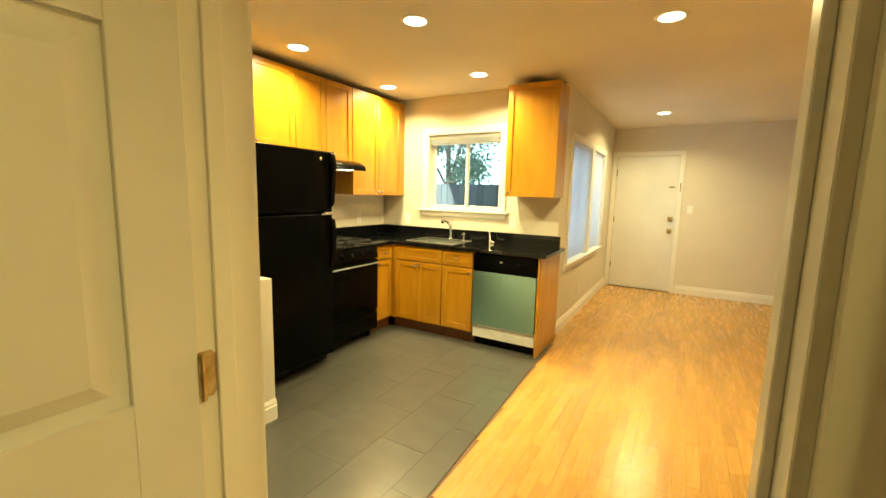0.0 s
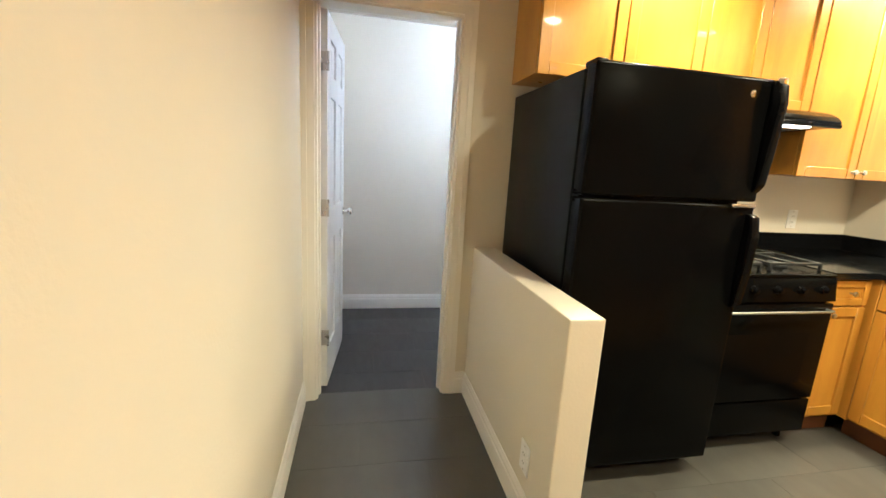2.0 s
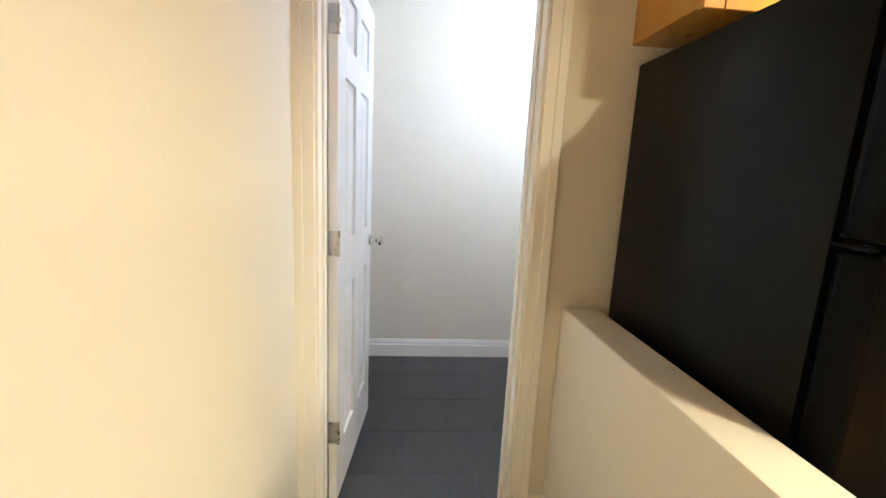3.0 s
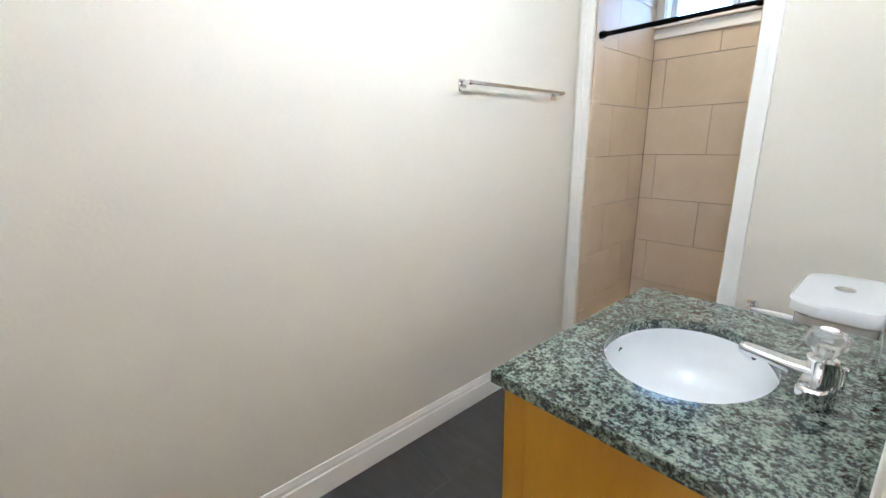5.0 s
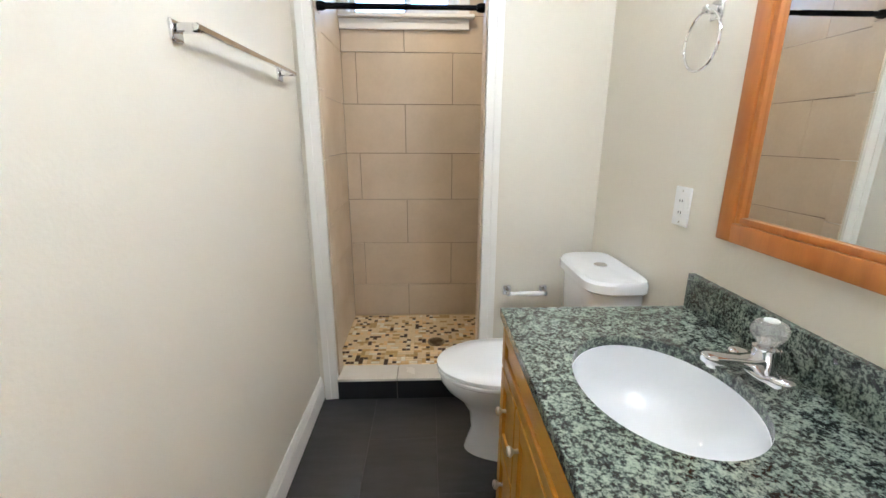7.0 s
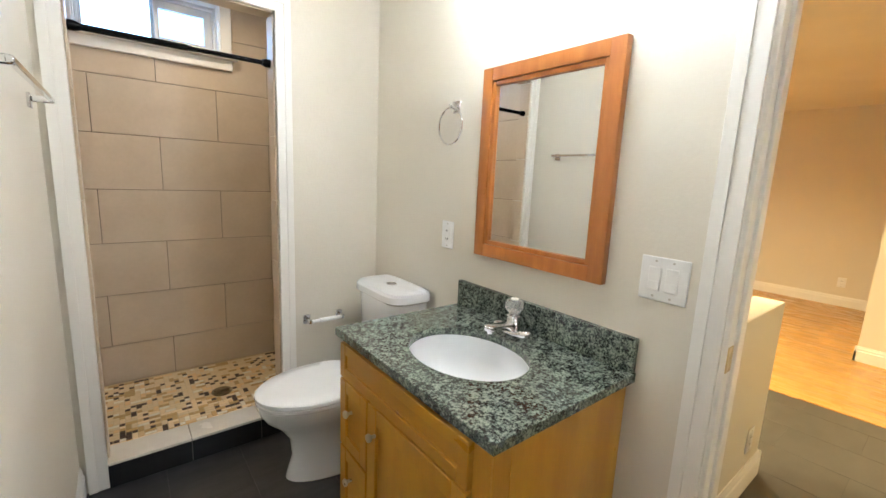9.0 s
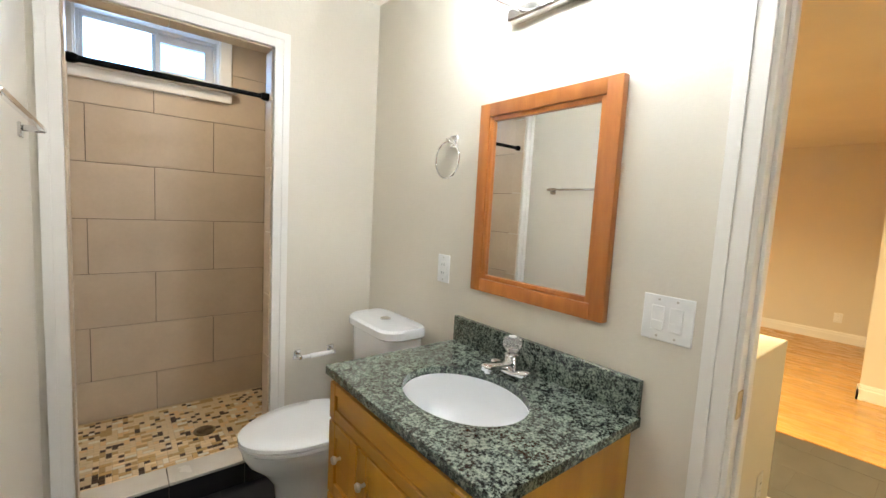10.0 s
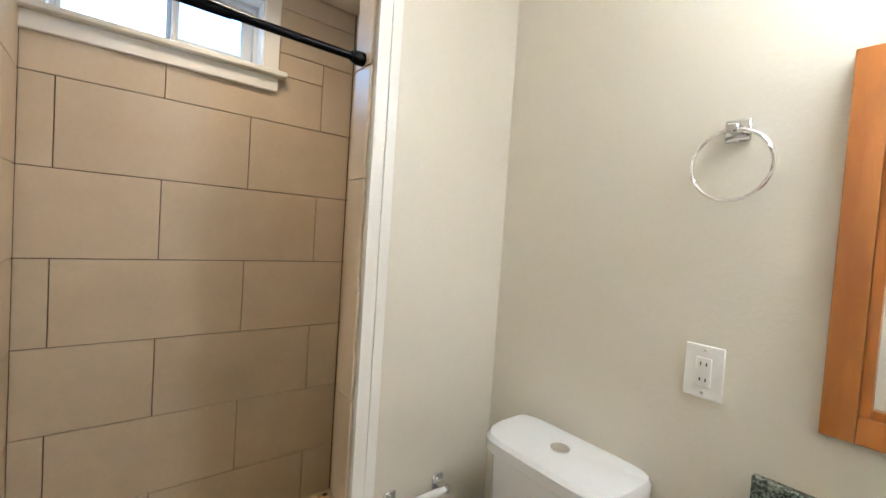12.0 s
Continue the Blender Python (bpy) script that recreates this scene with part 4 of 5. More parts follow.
shaker(va, "x-", 3.955, 4.154, 0.125, 0.392, -0.6755, "drawer", 0.045, True, knob=(4.06, 0.300))
shaker(va, "x-", 3.470, 3.948, 0.125, 0.652, -0.6755, "door", 0.055, knob=(3.895, 0.565))

SX, SY, SA, SB = -0.437, 3.775, 0.171, 0.214
vt = thing("stone_countertop", (-0.41, 3.785, 0.80), "polished green speckled granite countertop on the vanity", "countertop")
bm = bmesh.new()
N = 64
corner = []
inner = []
for k in range(N):
    a = 2 * math.pi * k / N
    c, s_ = math.cos(a), math.sin(a)
    inner.append((SX + SA * c, SY + SB * s_))
    x0, x1, y0, y1 = -0.702, -0.1215, 3.388, 4.180
    tx = ((x1 - SX) / c if c > 1e-6 else (x0 - SX) / c if c < -1e-6 else 1e9)
    ty = ((y1 - SY) / s_ if s_ > 1e-6 else (y0 - SY) / s_ if s_ < -1e-6 else 1e9)
    t_ = min(tx, ty)
    corner.append([SX + t_ * c, SY + t_ * s_])
for cx, cy in ((-0.702, 3.388), (-0.702, 4.18), (-0.1215, 3.388), (-0.1215, 4.18)):
    best = min(corner, key=lambda p: (p[0] - cx) ** 2 + (p[1] - cy) ** 2)
    best[0], best[1] = cx, cy
rings = [[bm.verts.new((p[0], p[1], z)) for p in ring] for ring, z in ((corner, 0.804), (corner, 0.8305), (inner, 0.832), (inner, 0.806))]
shrunk = []
for v, p in zip([None] * N, corner):
    q = [p[0], p[1]]
    q[0] = min(max(q[0], -0.7005), -0.1215)
    q[1] = min(max(q[1], 3.3895), 4.1785)
    shrunk.append(bm.verts.new((q[0], q[1], 0.832)))
seq = [rings[0], rings[1], shrunk, rings[2], rings[3], rings[0]]
for p, q in zip(seq, seq[1:]):
    for k in range(N):
        bm.faces.new((p[k], p[(k + 1) % N], q[(k + 1) % N], q[k]))
bmesh.ops.recalc_face_normals(bm, faces=bm.faces[:])
part("slab", bm, GREEN_GRANITE, vt, smooth=False)
part("backsplash", box((-0.142, 3.390, 0.833), (-0.1215, 4.178, 0.938), 0.002), GREEN_GRANITE, vt)

bs = thing("vanity_sink", (SX, SY, 0.70), "white oval undermount porcelain basin", "sink")
bm = bmesh.new()
prev = None
for r, z in ((1.03, 0.8055), (0.995, 0.805), (0.97, 0.780), (0.90, 0.735), (0.75, 0.697), (0.50, 0.675), (0.25, 0.667), (0.10, 0.665)):
    ring = [bm.verts.new((SX + 0.01 * (1 - r) + SA * r * math.cos(2 * math.pi * k / 48), SY + SB * r * math.sin(2 * math.pi * k / 48), z)) for k in range(48)]
    if prev:
        for k in range(48):
            bm.faces.new((prev[k], prev[(k + 1) % 48], ring[(k + 1) % 48], ring[k]))
    prev = ring
bm.faces.new(prev)
bmesh.ops.recalc_face_normals(bm, faces=bm.faces[:])
bmesh.ops.reverse_faces(bm, faces=bm.faces[:]) if bm.faces[:][-1].normal.z < 0 else None
basin = part("basin", bm, PORCELAIN, bs)
sm = basin.modifiers.new("thickness", "SOLIDIFY")
sm.thickness, sm.offset = 0.006, -1
part("drain", lathe([(0.022, 0), (0.022, 0.003), (0.016, 0.004), (0.014, 0.001)], (SX + 0.01, SY, 0.6655), "z", 20), CHROME, bs)
part("overflow", lathe([(0.009, 0), (0.009, 0.002), (0.006, 0.001)], (SX - SA * 0.955, SY + 0.02, 0.770), "x", 14), BLACKP, bs)

vf = thing("vanity_faucet", (-0.215, 3.79, 0.832), "chrome centerset faucet with clear acrylic knob", "faucet")
FX, FY = -0.212, 3.79


def slab_along(rows, axis, n=20):
    """A rounded bar: rows of (distance along, half width, bottom, top) with soft corners."""
    b = bmesh.new()
    rings = []
    for d, hw_, z0, z1 in rows:
        ring = []
        for k in range(n):
            a = 2 * math.pi * k / n
            u = hw_ * math.copysign(abs(math.cos(a)) ** 0.45, math.cos(a))
            v = (z0 + z1) / 2 + (z1 - z0) / 2 * math.copysign(abs(math.sin(a)) ** 0.45, math.sin(a))
            ring.append(b.verts.new((FX + u, FY + d, v) if axis == "y" else (FX + d, FY + u, v)))
        rings.append(ring)
    for p, q in zip(rings, rings[1:]):
        for k in range(n):
            b.faces.new((p[k], p[(k + 1) % n], q[(k + 1) % n], q[k]))
    b.faces.new(rings[0][::-1]), b.faces.new(rings[-1])
    bmesh.ops.recalc_face_normals(b, faces=b.faces[:])
    return b


half = [(0.0, 0.030, 0.858), (0.020, 0.029, 0.858), (0.034, 0.028, 0.858), (0.044, 0.028, 0.864), (0.054, 0.028, 0.869), (0.068, 0.026, 0.870), (0.077, 0.020, 0.869), (0.082, 0.010, 0.866)]
part("base", slab_along([(-d, w_, 0.8325, t_) for d, w_, t_ in half[::-1]] + [(d, w_, 0.8325, t_) for d, w_, t_ in half[1:]], "y"), CHROME, vf)
part("body", lathe([(0.027, 0), (0.025, 0.012), (0.0235, 0.024), (0.023, 0.056), (0.0245, 0.058), (0.0245, 0.062), (0.018, 0.064)], (FX, FY, 0.843), "z", 28), CHROME, vf)
part("spout", slab_along([(0.010, 0.020, 0.846, 0.886), (-0.016, 0.022, 0.848, 0.886), (-0.032, 0.021, 0.855, 0.884), (-0.052, 0.0195, 0.863, 0.885), (-0.080, 0.0185, 0.868, 0.888), (-0.108, 0.018, 0.870, 0.891), (-0.122, 0.0165, 0.870, 0.892), (-0.130, 0.012, 0.872, 0.891), (-0.133, 0.006, 0.876, 0.888)], "x"), CHROME, vf)
part("aerator", lathe([(0.010, 0), (0.011, 0.002), (0.011, 0.010)], (FX - 0.110, FY, 0.861), "z", 18), CHROME, vf)
kb = lathe([(0.017, 0), (0.022, 0.006), (0.0325, 0.022), (0.034, 0.034), (0.029, 0.047), (0.018, 0.052), (0.006, 0.050)], (FX, FY, 0.911), "z", 10)
part("knob", kb, ACRYLIC, vf, "clear faceted acrylic knob", smooth=False)
part("knob_stem", lathe([(0.010, 0), (0.008, 0.010), (0.008, 0.026), (0.004, 0.028)], (FX, FY, 0.905), "z", 14), CHROME, vf)
part("knob_cap", lathe([(0.014, 0), (0.014, 0.003), (0.006, 0.004)], (FX, FY, 0.963), "z", 16), PLATE, vf, "white index cap")
part("lift_rod", tube([(FX + 0.034, FY, 0.845), (FX + 0.034, FY, 0.888)], 0.003, 8), CHROME, vf)
part("lift_knob", lathe([(0.004, 0), (0.006, 0.004), (0.006, 0.008), (0.002, 0.011)], (FX + 0.034, FY, 0.887), "z", 12), CHROME, vf)

# mirror
mi = thing("wall_mirror", (-0.12, 3.80, 1.42), "rectangular mirror in a reddish wooden frame", "mirror")
MY0, MY1, MZ0, MZ1, FW = 3.513, 4.083, 1.070, 1.780, 0.049
for nm, lo, hi in (("frame_side", (-0.150, MY0, MZ0), (-0.121, MY0 + FW, MZ1)), ("frame_side", (-0.150, MY1 - FW, MZ0), (-0.121, MY1, MZ1)),
                   ("frame_rail", (-0.1495, MY0 + FW, MZ0), (-0.121, MY1 - FW, MZ0 + FW)), ("frame_rail", (-0.1495, MY0 + FW, MZ1 - FW), (-0.121, MY1 - FW, MZ1))):
    part(nm, box(lo, hi, 0.003, seg=2), CHERRY, mi)
BW = 0.017
for lo, hi in (((-0.144, MY0 + FW, MZ0 + FW), (-0.130, MY0 + FW + BW, MZ1 - FW)), ((-0.144, MY1 - FW - BW, MZ0 + FW), (-0.130, MY1 - FW, MZ1 - FW)),
               ((-0.1435, MY0 + FW + BW, MZ0 + FW), (-0.130, MY1 - FW - BW, MZ0 + FW + BW)), ((-0.1435, MY0 + FW + BW, MZ1 - FW - BW), (-0.130, MY1 - FW - BW, MZ1 - FW))):
    part("inner_bead", box(lo, hi, 0.004, seg=2), CHERRY, mi)
part("glass", box((-0.132, MY0 + FW - 0.01, MZ0 + FW - 0.01), (-0.128, MY1 - FW + 0.01, MZ1 - FW + 0.01)), MIRROR, mi, "silvered mirror glass", smooth=False)

# vanity light bar
vl = thing("vanity_light", (-0.12, 3.675, 2.10), "chrome vanity light bar with lit frosted bulbs", "wall lamp")
part("back_bar", box((-0.165, 3.375, 2.040), (-0.1215, 3.965, 2.085), 0.012, seg=3), CHROME, vl)
for k in range(4):
    yy = 3.45 + k * 0.15
    part("socket", lathe([(0.026, 0), (0.026, 0.012), (0.020, 0.016)], (-0.325, yy, 2.079), "z", 16), CHROME, vl)
    part("arm", tube([(-0.16, yy, 2.065), (-0.29, yy, 2.060), (-0.325, yy, 2.082)], 0.008, 10), CHROME, vl)
    part("shade", lathe([(0.024, 0), (0.036, 0.02), (0.042, 0.06), (0.042, 0.11), (0.037, 0.113), (0.036, 0.100)], (-0.325, yy, 2.094), "z", 20), BULB_GLOW, vl, "lit frosted glass shade")
    part("bulb", lathe([(0.034, 0.101), (0.034, 0.105), (0.022, 0.110), (0.004, 0.112)], (-0.325, yy, 2.094), "z", 20), BULB_BARE, vl, "bright bulb in the open top of the shade")

# towel ring, bar, paper holder
tr = thing("towel_ring", (-0.12, 4.262, 1.66), "chrome towel ring on the wall", "towel ring")
part("mount", box((-0.130, 4.237, 1.640), (-0.1205, 4.287, 1.690), 0.003), CHROME, tr)
part("arm", box((-0.165, 4.250, 1.655), (-0.130, 4.274, 1.675), 0.004), CHROME, tr)
part("ring", tube([(-0.158, 4.262 + 0.076 * math.sin(2 * math.pi * k / 36), 1.585 + 0.076 * math.cos(2 * math.pi * k / 36)) for k in range(36)], 0.004, 8, True), CHROME, tr)
tb = thing("towel_bar", (-1.48, 4.40, 1.55), "square brushed chrome towel bar on the wall", "towel bar")
for yy in (4.065, 4.735):
    part("mount", box((-1.4795, yy - 0.022, 1.528), (-1.470, yy + 0.022, 1.575), 0.003), CHROME, tb)
    part("post", box((-1.470, yy - 0.010, 1.548), (-1.418, yy + 0.010, 1.568), 0.003), CHROME, tb)
part("bar", box((-1.430, 4.050, 1.551), (-1.416, 4.750, 1.5655), 0.002), CHROME, tb)
tp = thing("paper_holder", (-0.44, 4.95, 0.60), "chrome toilet paper holder with empty white roller", "paper holder")
for xx in (-0.530, -0.350):
    part("mount", box((xx - 0.02, 4.940, 0.572), (xx + 0.02, 4.9495, 0.622), 0.003), CHROME, tp)
    part("post", box((xx - 0.009, 4.885, 0.585), (xx + 0.009, 4.940, 0.609), 0.004), CHROME, tp)
part("roller", tube([(-0.521, 4.893, 0.597), (-0.48, 4.893, 0.597), (-0.479, 4.893, 0.597), (-0.40, 4.893, 0.597), (-0.359, 4.893, 0.597)], [0.009, 0.009, 0.012, 0.012, 0.009], 14), PLATE, tp, "white plastic roller")

# toilet
TY = 4.575
to = thing("toilet", (-0.50, TY, 0), "white two-piece toilet with closed lid", "toilet")


def egg(x_front, x_back, half, n=40, square=0.0):
    pts = []
    cx = x_front + (x_back - x_front) * 0.56
    for k in range(n):
        a = 2 * math.pi * k / n
        c, s = math.cos(a), math.sin(a)
        rx = (cx - x_front) if c < 0 else (x_back - cx)
        p = 0.5 if c < 0 else 0.36
        pts.append((cx + rx * math.copysign(abs(c) ** (2 * p), c), TY + half * math.copysign(abs(s) ** (2 * 0.5 if c < 0 else 0.75), s)))
    return pts


def loft(rows, cap=True):
    b = bmesh.new()
    rings = [[b.verts.new((x, y, z)) for x, y in ring] for ring, z in rows]
    n = len(rings[0])
    for p, q in zip(rings, rings[1:]):
        for k in range(n):
            b.faces.new((p[k], p[(k + 1) % n], q[(k + 1) % n], q[k]))
    if cap:
        b.faces.new(rings[0][::-1]), b.faces.new(rings[-1])
    bmesh.ops.recalc_face_normals(b, faces=b.faces[:])
    return b


part("bowl", loft([(egg(-0.765, -0.22, 0.118), 0.0), (egg(-0.760, -0.22, 0.116), 0.02), (egg(-0.735, -0.22, 0.112), 0.10), (egg(-0.745, -0.22, 0.116), 0.19), (egg(-0.790, -0.21, 0.135), 0.255),
                   (egg(-0.845, -0.20, 0.168), 0.305), (egg(-0.868, -0.19, 0.182), 0.345), (egg(-0.872, -0.19, 0.185), 0.375), (egg(-0.868, -0.19, 0.182), 0.384)]), PORCELAIN, to)
part("seat", loft([(egg(-0.876, -0.40, 0.186), 0.385), (egg(-0.882, -0.40, 0.190), 0.390), (egg(-0.882, -0.40, 0.190), 0.400), (egg(-0.876, -0.40, 0.187), 0.404)]), PORCELAIN, to)
part("seat_lid", loft([(egg(-0.878, -0.395, 0.188), 0.4065), (egg(-0.885, -0.39, 0.192), 0.411), (egg(-0.884, -0.39, 0.191), 0.424), (egg(-0.872, -0.395, 0.183), 0.431), (egg(-0.80, -0.43, 0.13), 0.4345), (egg(-0.70, -0.5, 0.05), 0.4355)]), PORCELAIN, to)
part("lid_hinge", boxes([((-0.405, TY - 0.09, 0.386), (-0.375, TY - 0.05, 0.425)), ((-0.405, TY + 0.05, 0.386), (-0.375, TY + 0.09, 0.425))], 0.006), PORCELAIN, to)


def tank_ring(x0, x1, half, n=40):
    pts = []
    for k in range(n):
        a = 2 * math.pi * k / n
        c, s = math.cos(a), math.sin(a)
        x = (x0 + x1) / 2 + (x1 - x0) / 2 * math.copysign(abs(c) ** 0.28, c)
        y = TY + half * math.copysign(abs(s) ** 0.36, s)
        if c < 0:
            x += 0.05 * abs(s) ** 3
        pts.append((x, y))
    return pts


part("tank", loft([(tank_ring(0.008 - 0.315, -0.145, 0.178), 0.384), (tank_ring(0.008 - 0.330, -0.140, 0.190), 0.45), (tank_ring(0.008 - 0.345, -0.135, 0.200), 0.785)]), PORCELAIN, to)
part("tank_lid", loft([(tank_ring(0.008 - 0.350, -0.130, 0.205), 0.7855), (tank_ring(0.008 - 0.362, -0.126, 0.214), 0.795), (tank_ring(0.008 - 0.362, -0.126, 0.214), 0.825), (tank_ring(0.008 - 0.352, -0.130, 0.206), 0.836), (tank_ring(0.008 - 0.30, -0.17, 0.17), 0.838)]), PORCELAIN, to)
part("flush_button", lathe([(0.026, 0), (0.026, 0.004), (0.022, 0.006), (0.003, 0.006)], (-0.235, TY, 0.838), "z", 24), CHROME, to, "chrome dual flush button")

# shower
cu = thing("shower_curb", (-1.0, 4.99, 0), "shower curb with cream tile top and black face", "shower curb")
part("core", box((-1.389, 4.941, 0.0), (-0.661, 5.055, 0.108)), GROUT, cu, smooth=False)
for x0, x1 in ((-1.389, -1.085), (-1.082, -0.778), (-0.775, -0.661)):
    part("curb_tile", box((x0, 4.922, 0.109), (x1, 5.060, 0.124), 0.002), CURBT, cu)
for x0, x1 in ((-1.389, -1.085), (-1.082, -0.778), (-0.775, -0.661)):
    part("face_tile", box((x0, 4.930, 0.001), (x1, 4.940, 0.108), 0.001), BLACKTILE, cu)
pan = solid("floor_shower", box((-1.479, 5.05, 0.0), (-0.29, 5.87, 0.058)), MOS_GROUT, kind="structure", label="tan and brown stone mosaic shower floor")
dr = thing("shower_drain", (-0.87, 5.43, 0.062), "round dark bronze shower drain grate", "drain")
part("ring", lathe([(0.055, 0.0), (0.055, 0.005), (0.045, 0.006), (0.043, 0.002)], (-0.87, 5.43, 0.061), "z", 24), BRONZE, dr)
part("bars", boxes([((-0.91, 5.43 + d - 0.003, 0.062), (-0.83, 5.43 + d + 0.003, 0.066)) for d in (-0.03, -0.018, -0.006, 0.006, 0.018, 0.03)]), BRONZE, dr)
rd = thing("shower_rod", (-1.02, 5.0, 1.87), "black tension shower curtain rod", "curtain rod")
part("outer_tube", tube([(-1.37, 5.003, 1.862), (-1.00, 5.003, 1.862)], 0.0125, 14), BLACKP, rd)
part("inner_tube", tube([(-1.00, 5.003, 1.862), (-0.68, 5.003, 1.862)], 0.0105, 14), BLACKP, rd)
part("end_cap", lathe([(0.019, 0), (0.019, 0.02), (0.014, 0.035)], (-1.381, 5.003, 1.862), "x", 16), BLACKP, rd)
part("end_cap", lathe([(0.019, 0), (0.019, 0.02), (0.014, 0.035)], (-0.669, 5.003, 1.862), "-x", 16), BLACKP, rd)

# ---- outside ----
solid("ground", box((-60, -60, -0.5), (60, 90, -0.15)), GROUND, kind="structure")
fe = thing("fence", (0.5, 9.6, -0.15), "weathered wooden board fence in yard, paled blue for haze", "fence")
fb = mesh_of("fence_board", box((-0.068, -0.01, 0), (0.068, 0.01, 1.75), 0.004), FENCEW)
for k in range(46):
    if -2.9 + k * 0.14 < 1.95:
        piece("board", fb, (-4.4 + k * 0.14, 9.6 + 0.003 * (k % 3), -0.15), fe)
part("rail", box((-4.5, 9.615, 0.25), (2.0, 9.66, 0.34)), FENCEW, fe)
part("rail", box((-4.5, 9.615, 1.15), (2.0, 9.66, 1.24)), FENCEW, fe)


def tree(at, h, crown, seed, n):
    rnd = random.Random(seed)
    o = thing("tree", at, "leafy green tree beyond the yard fence", "tree", "yard trees")
    x, y, z = at
    part("trunk", tube([(x, y, z), (x + 0.05, y, z + h * 0.3), (x - 0.04, y + 0.05, z + h * 0.6), (x, y, z + h * 0.9)], [0.16, 0.13, 0.09, 0.03], 10), BARK, o)
    centres = []
    for k in range(9):
        a = rnd.uniform(0, 6.28)
        c = Vector((x + math.cos(a) * crown * rnd.uniform(0.3, 0.9), y + math.sin(a) * crown * rnd.uniform(0.3, 0.9), z + h * rnd.uniform(0.45, 1.0)))
        centres.append(c)
        part("limb", tube([(x, y, z + h * 0.35 + k * 0.05), ((x + c.x) / 2, (y + c.y) / 2, (z + h * 0.4 + c.z) / 2), c], [0.06, 0.04, 0.012], 7), BARK, o)
    bm = bmesh.new()
    for k in range(n):
        c = rnd.choice(centres)
        p = c + Vector((rnd.gauss(0, 0.33), rnd.gauss(0, 0.33), rnd.gauss(0, 0.28))) * crown * 0.6
        u = Vector((rnd.gauss(0, 1), rnd.gauss(0, 1), rnd.gauss(0, 1))).normalized()
        w = u.orthogonal().normalized()
        s = rnd.uniform(0.05, 0.11)
        bm.faces.new([bm.verts.new(p + u * s), bm.verts.new(p + w * s * 0.45), bm.verts.new(p - u * s), bm.verts.new(p - w * s * 0.45)])
    tagged(part("crown", bm, LEAF, o, smooth=False), kind="stuff")
    return o


solid("backdrop", box((-70, 75, -0.4), (50, 75.2, 45)), HAZE, kind="structure", label="pale bright sky beyond the trees")
tree((-1.6, 15.0, -0.15), 5.0, 1.8, 3, 4200)
tree((1.2, 16.0, -0.15), 6.0, 2.2, 5, 5200)
tree((-4.6, 15.5, -0.15), 4.5, 1.7, 8, 4200)

# ---- pieces of floors and walls ----
# slate floor tiles, long side along y
TW, TL, J = 0.305, 0.61, 0.002
tile_full = {}


def floor_piece(x0, x1, y0, y1, parent, material, name="tile", z0=-0.0018, z1=0.0, bev=0.0006):
    key = (round(x1 - x0, 4), round(y1 - y0, 4), material.name)
    if key not in tile_full:
        w, l = x1 - x0, y1 - y0
        tile_full[key] = mesh_of(name, box((-w / 2, -l / 2, z0), (w / 2, l / 2, z1), bev), material)
    return piece(name, tile_full[key], ((x0 + x1) / 2, (y0 + y1) / 2, 0), parent)


def lay(xmin, xmax, ymin, ymax, x_seam, y_seam, material, skip=None, edge=None):
    k0 = math.floor((xmin - x_seam) / TW)
    k = k0
    while x_seam + k * TW < xmax - 0.01:
        xa, xb = max(xmin, x_seam + k * TW) + J / 2, min(xmax, x_seam + (k + 1) * TW) - J / 2
        yo = y_seam + (TL / 2 if k % 2 else 0.0)
        m = math.floor((ymin - yo) / TL)
        while yo + m * TL < ymax - 0.01:
            ya, yb = max(ymin, yo + m * TL) + J / 2, min(ymax, yo + (m + 1) * TL) - J / 2
            m += 1
            if xb - xa < 0.01 or yb - ya < 0.01:
                continue
            if edge and xb > edge(yb):
                bm = prism([(xa, ya), (min(xb, edge(ya)), ya), (min(xb, edge(yb)), yb), (xa, yb)], -0.004, 0.0)
                part("tile", bm, material, floor_tile, smooth=False)
            else:
                floor_piece(xa, xb, ya, yb, floor_tile, material)
        k += 1


lay(-1.48, -0.06, 2.39, 4.94, -1.19, 4.63, SLATE)
# kitchen and hall side of the same tile, coloured lighter for glare
lay(-0.06, 2.30, 2.39, 5.868, -0.06, 4.24, SLATE_GLARE, edge=lambda y: 2.286 - (y - 2.39) * 0.0345)

# laminate: boards of three strips, laid along y
random.seed(11)
strips = {}
x = 2.01
SW = 0.064
count = 0
rest = bmesh.new()
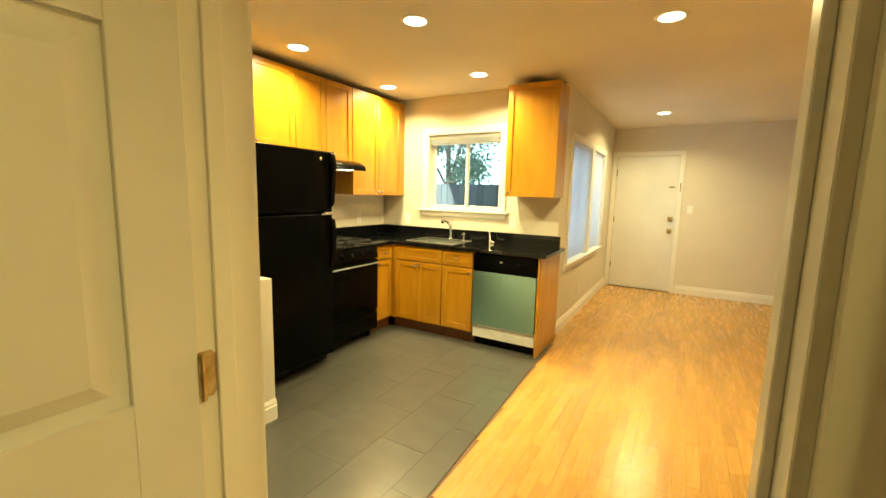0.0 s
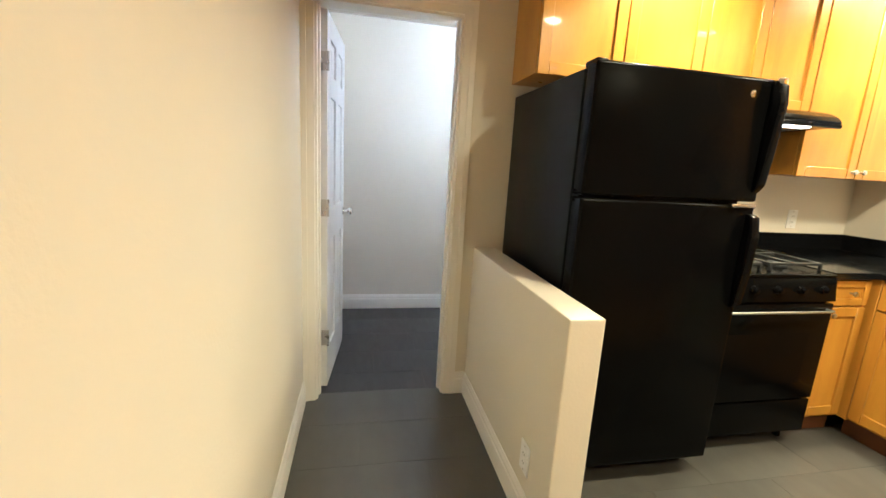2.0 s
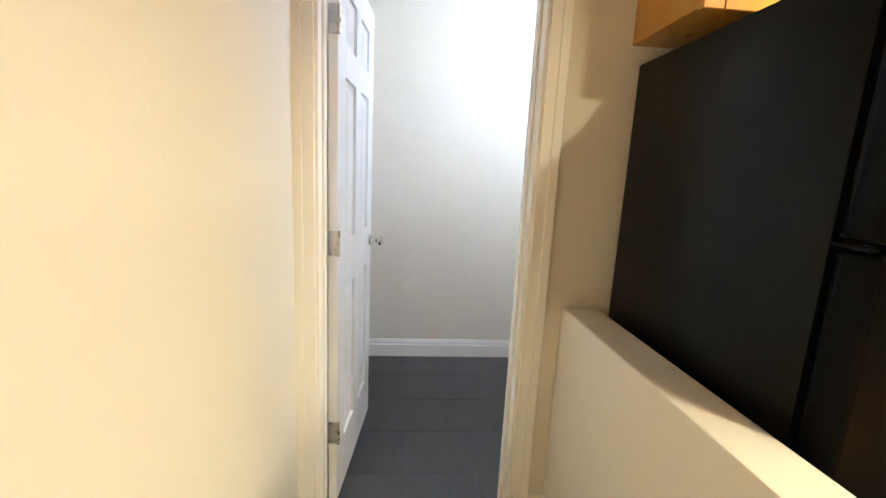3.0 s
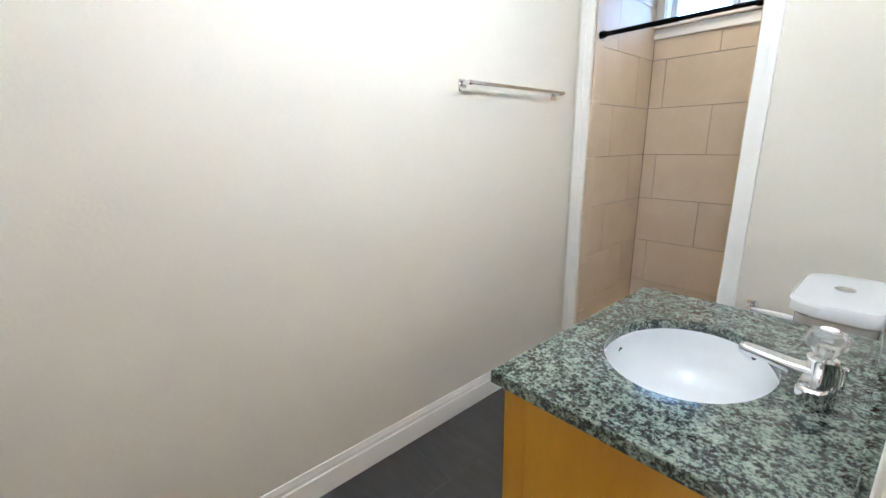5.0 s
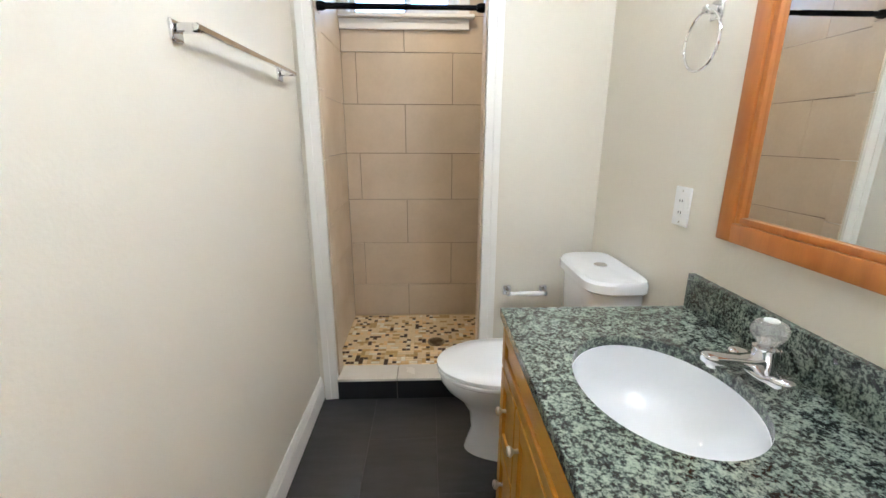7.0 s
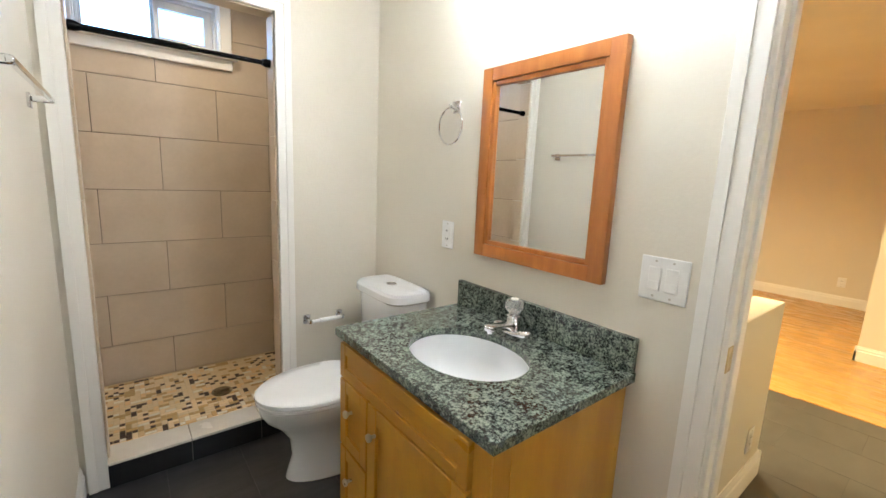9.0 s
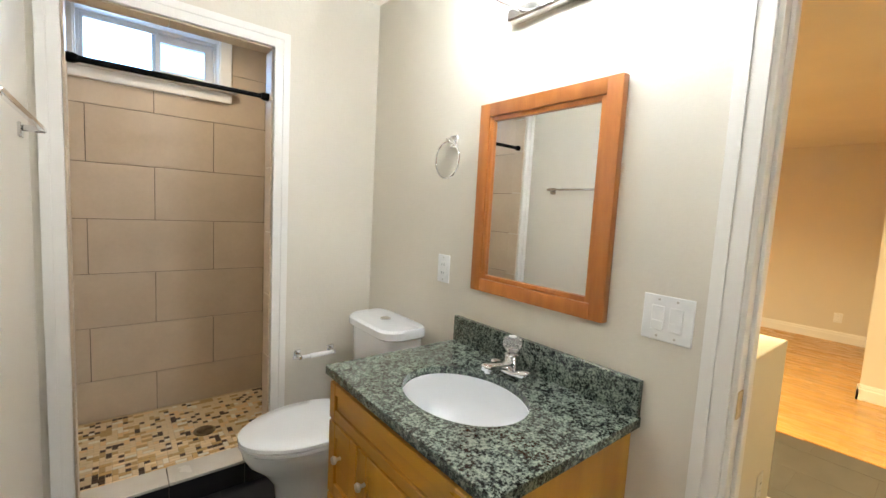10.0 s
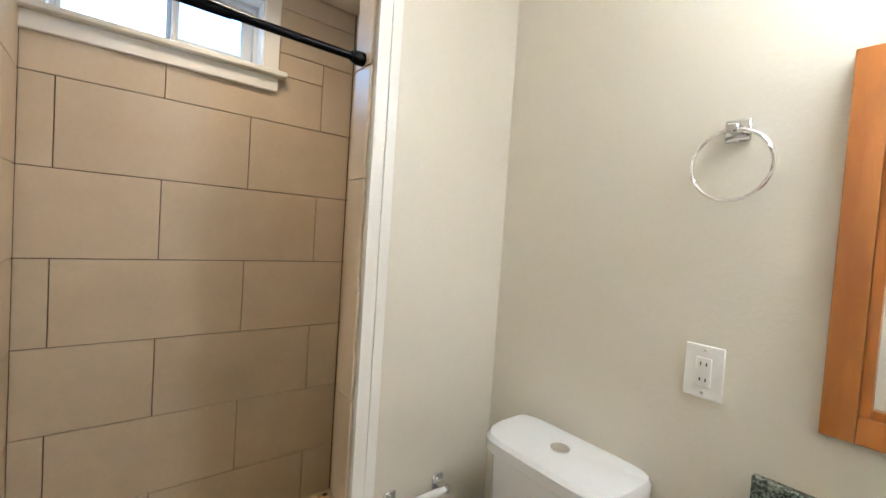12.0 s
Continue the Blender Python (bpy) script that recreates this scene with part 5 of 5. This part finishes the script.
while x < 5.80:
    y = 2.28 - random.uniform(0, 0.5)
    while y < FAR + 0.02:
        L = random.choice((0.28, 0.36, 0.42, 0.50))
        ya, yb = max(y, 2.39), min(y + L, FAR + 0.012)
        y += L
        if x > 3.50:
            ya = max(ya, 3.265)
        if yb - ya < 0.03:
            continue
        edge = 2.300 - (ya - 2.39) * 0.0345 if yb < 5.9 else 2.13
        xa = max(x, edge)
        if x + SW - xa < 0.012:
            continue
        near = x < 3.6 and ya < 4.75
        if near and count < 300:
            key = (round(x + SW - xa, 3), round(yb - ya, 3))
            if key not in strips:
                strips[key] = mesh_of("strip", box((-key[0] / 2 + 0.0003, -key[1] / 2 + 0.0004, -0.006), (key[0] / 2 - 0.0003, key[1] / 2 - 0.0004, 0.0)), LAMINATE)
            piece("strip", strips[key], ((xa + x + SW) / 2, (ya + yb) / 2, 0), floor_wood)
            count += 1
        else:
            v = [rest.verts.new(p) for p in ((xa + 0.0003, ya + 0.0004, 0), (x + SW - 0.0003, ya + 0.0004, 0), (x + SW - 0.0003, yb - 0.0004, 0), (xa + 0.0003, yb - 0.0004, 0))]
            rest.faces.new(v)
    x += SW
FARLAM = LAMINATE.copy()
FARLAM.name = "oak_laminate_strip_field"
nt = FARLAM.node_tree
geo = nt.nodes.new("ShaderNodeNewGeometry")
for link in list(nt.links):
    if link.from_node.type == "OBJECT_INFO":
        target = link.to_socket
        nt.links.remove(link)
        nt.links.new(geo.outputs["Random Per Island"], target)
tagged(part("strip_field", rest, FARLAM, floor_wood, smooth=False), kind="stuff")

# shower wall tiles
tiles = {}


def wall_tile(axis, plane, a0, a1, z0, z1, parent, sgn, th=0.008):
    key = (axis, round(a1 - a0, 4), round(z1 - z0, 4), sgn)
    if key not in tiles:
        w, h = (a1 - a0) / 2, (z1 - z0) / 2
        lo3, hi3 = sorted((0, sgn * th))
        tiles[key] = mesh_of("tile", box((-w, lo3, -h), (w, hi3, h), 0.0012) if axis == "x" else box((lo3, -w, -h), (hi3, w, h), 0.0012), TILE)
    c, z = (a0 + a1) / 2, (z0 + z1) / 2
    return piece("tile", tiles[key], (c, plane, z) if axis == "x" else (plane, c, z), parent)


ROWS = [0.06] + [0.300 + 0.308 * k for k in range(7)] + [H - 0.002]


def clad(axis, plane, amin, amax, seams, parent, sgn, holes=(), rows=ROWS, j=0.0016):
    for r, (z0, z1) in enumerate(zip(rows, rows[1:])):
        base = seams[r % 2]
        cuts = sorted({amin, amax} | {base + 0.611 * k for k in range(-6, 7) if amin + 0.01 < base + 0.611 * k < amax - 0.01})
        for a0, a1 in zip(cuts, cuts[1:]):
            bits = [(a0, a1, z0, z1)]
            for h0, h1, g0, g1 in holes:
                out = []
                for p0, p1, q0, q1 in bits:
                    if p1 <= h0 or p0 >= h1 or q1 <= g0 or q0 >= g1:
                        out.append((p0, p1, q0, q1))
                        continue
                    if q0 < g0:
                        out.append((p0, p1, q0, g0))
                    if q1 > g1:
                        out.append((p0, p1, g1, q1))
                    lo_, hi_ = max(q0, g0), min(q1, g1)
                    if p0 < h0:
                        out.append((p0, h0, lo_, hi_))
                    if p1 > h1:
                        out.append((h1, p1, lo_, hi_))
                bits = out
            for p0, p1, q0, q1 in bits:
                if p1 - p0 > 0.008 and q1 - q0 > 0.008:
                    wall_tile(axis, plane, p0 + j, p1 - j, q0 + j, q1 - j, parent, sgn)


back = bpy.data.objects["wall_shower_window"]
clad("x", 5.868, -1.455, -0.30, (-1.06, -1.365), back, -1, [(-1.40, -0.72, 2.05, 2.34)])
linL = solid("wall_shower_left", box((-1.479, 5.051, 0.0), (-1.462, 5.869, H)), GROUT, kind="structure")
clad("y", -1.462, 5.06, 5.858, (5.35, 5.65), linL, 1)
clad("y", -0.291, 5.06, 5.858, (5.35, 5.65), bpy.data.objects["wall_shower_side"], -1)
front = bpy.data.objects["wall_shower_front"]
clad("y", -1.389, 4.956, 5.048, (4.0, 4.0), front, 1, rows=[0.126] + ROWS[1:7] + [2.07])
clad("y", -0.661, 4.956, 5.048, (4.0, 4.0), front, -1, rows=[0.126] + ROWS[1:7] + [2.07])
part("header_tile", box((-1.06, 4.956, 2.0725), (-0.671, 5.048, 2.0795), 0.001), TILE, front)
part("header_tile", box((-1.380, 4.956, 2.0725), (-1.063, 5.048, 2.0795), 0.001), TILE, front)

# mosaic floor of the shower: a random weave of small stones
rnd = random.Random(4)
U = 0.0245
mos_mesh = {}
nx, ny = int(1.15 / U), int(0.805 / U)
used = [[False] * ny for _ in range(nx)]
picked = 0
field = [bmesh.new() for _ in MOS]
for i in range(nx):
    for jn in range(ny):
        if used[i][jn]:
            continue
        w = h = 1
        r = rnd.random()
        if r < 0.42 and i + 1 < nx and not used[i + 1][jn]:
            w = 2
        elif r < 0.72 and jn + 1 < ny and not used[i][jn + 1]:
            h = 2
        for a in range(w):
            for b_ in range(h):
                used[i + a][jn + b_] = True
        small = w * h == 1
        q = rnd.random()
        m = 3 if q < (0.52 if small else 0.02) else (0 if q < 0.66 else 1 if q < 0.76 else 2 if q < 0.92 else 4)
        x0, y0 = -1.450 + i * U, 5.056 + jn * U
        cx, cy = x0 + w * U / 2, y0 + h * U / 2
        if (cx + 0.87) ** 2 + (cy - 5.43) ** 2 < 0.056 ** 2:
            continue
        if -1.36 < cx < -0.78 and 5.05 < cy < 5.42 and picked < 300:
            key = (w, h, m)
            if key not in mos_mesh:
                mos_mesh[key] = mesh_of("stone", box((-w * U / 2 + 0.0011, -h * U / 2 + 0.0011, 0), (w * U / 2 - 0.0011, h * U / 2 - 0.0011, 0.005), 0.0008), MOS[m])
            piece("stone", mos_mesh[key], (cx, cy, 0.0575), pan)
            picked += 1
        else:
            box((x0 + 0.0011, y0 + 0.0011, 0.0575), (x0 + w * U - 0.0011, y0 + h * U - 0.0011, 0.0625), 0, field[m])
for m, bm in zip(MOS, field):
    tagged(part("stone_field", bm, m, pan, smooth=False), kind="stuff")
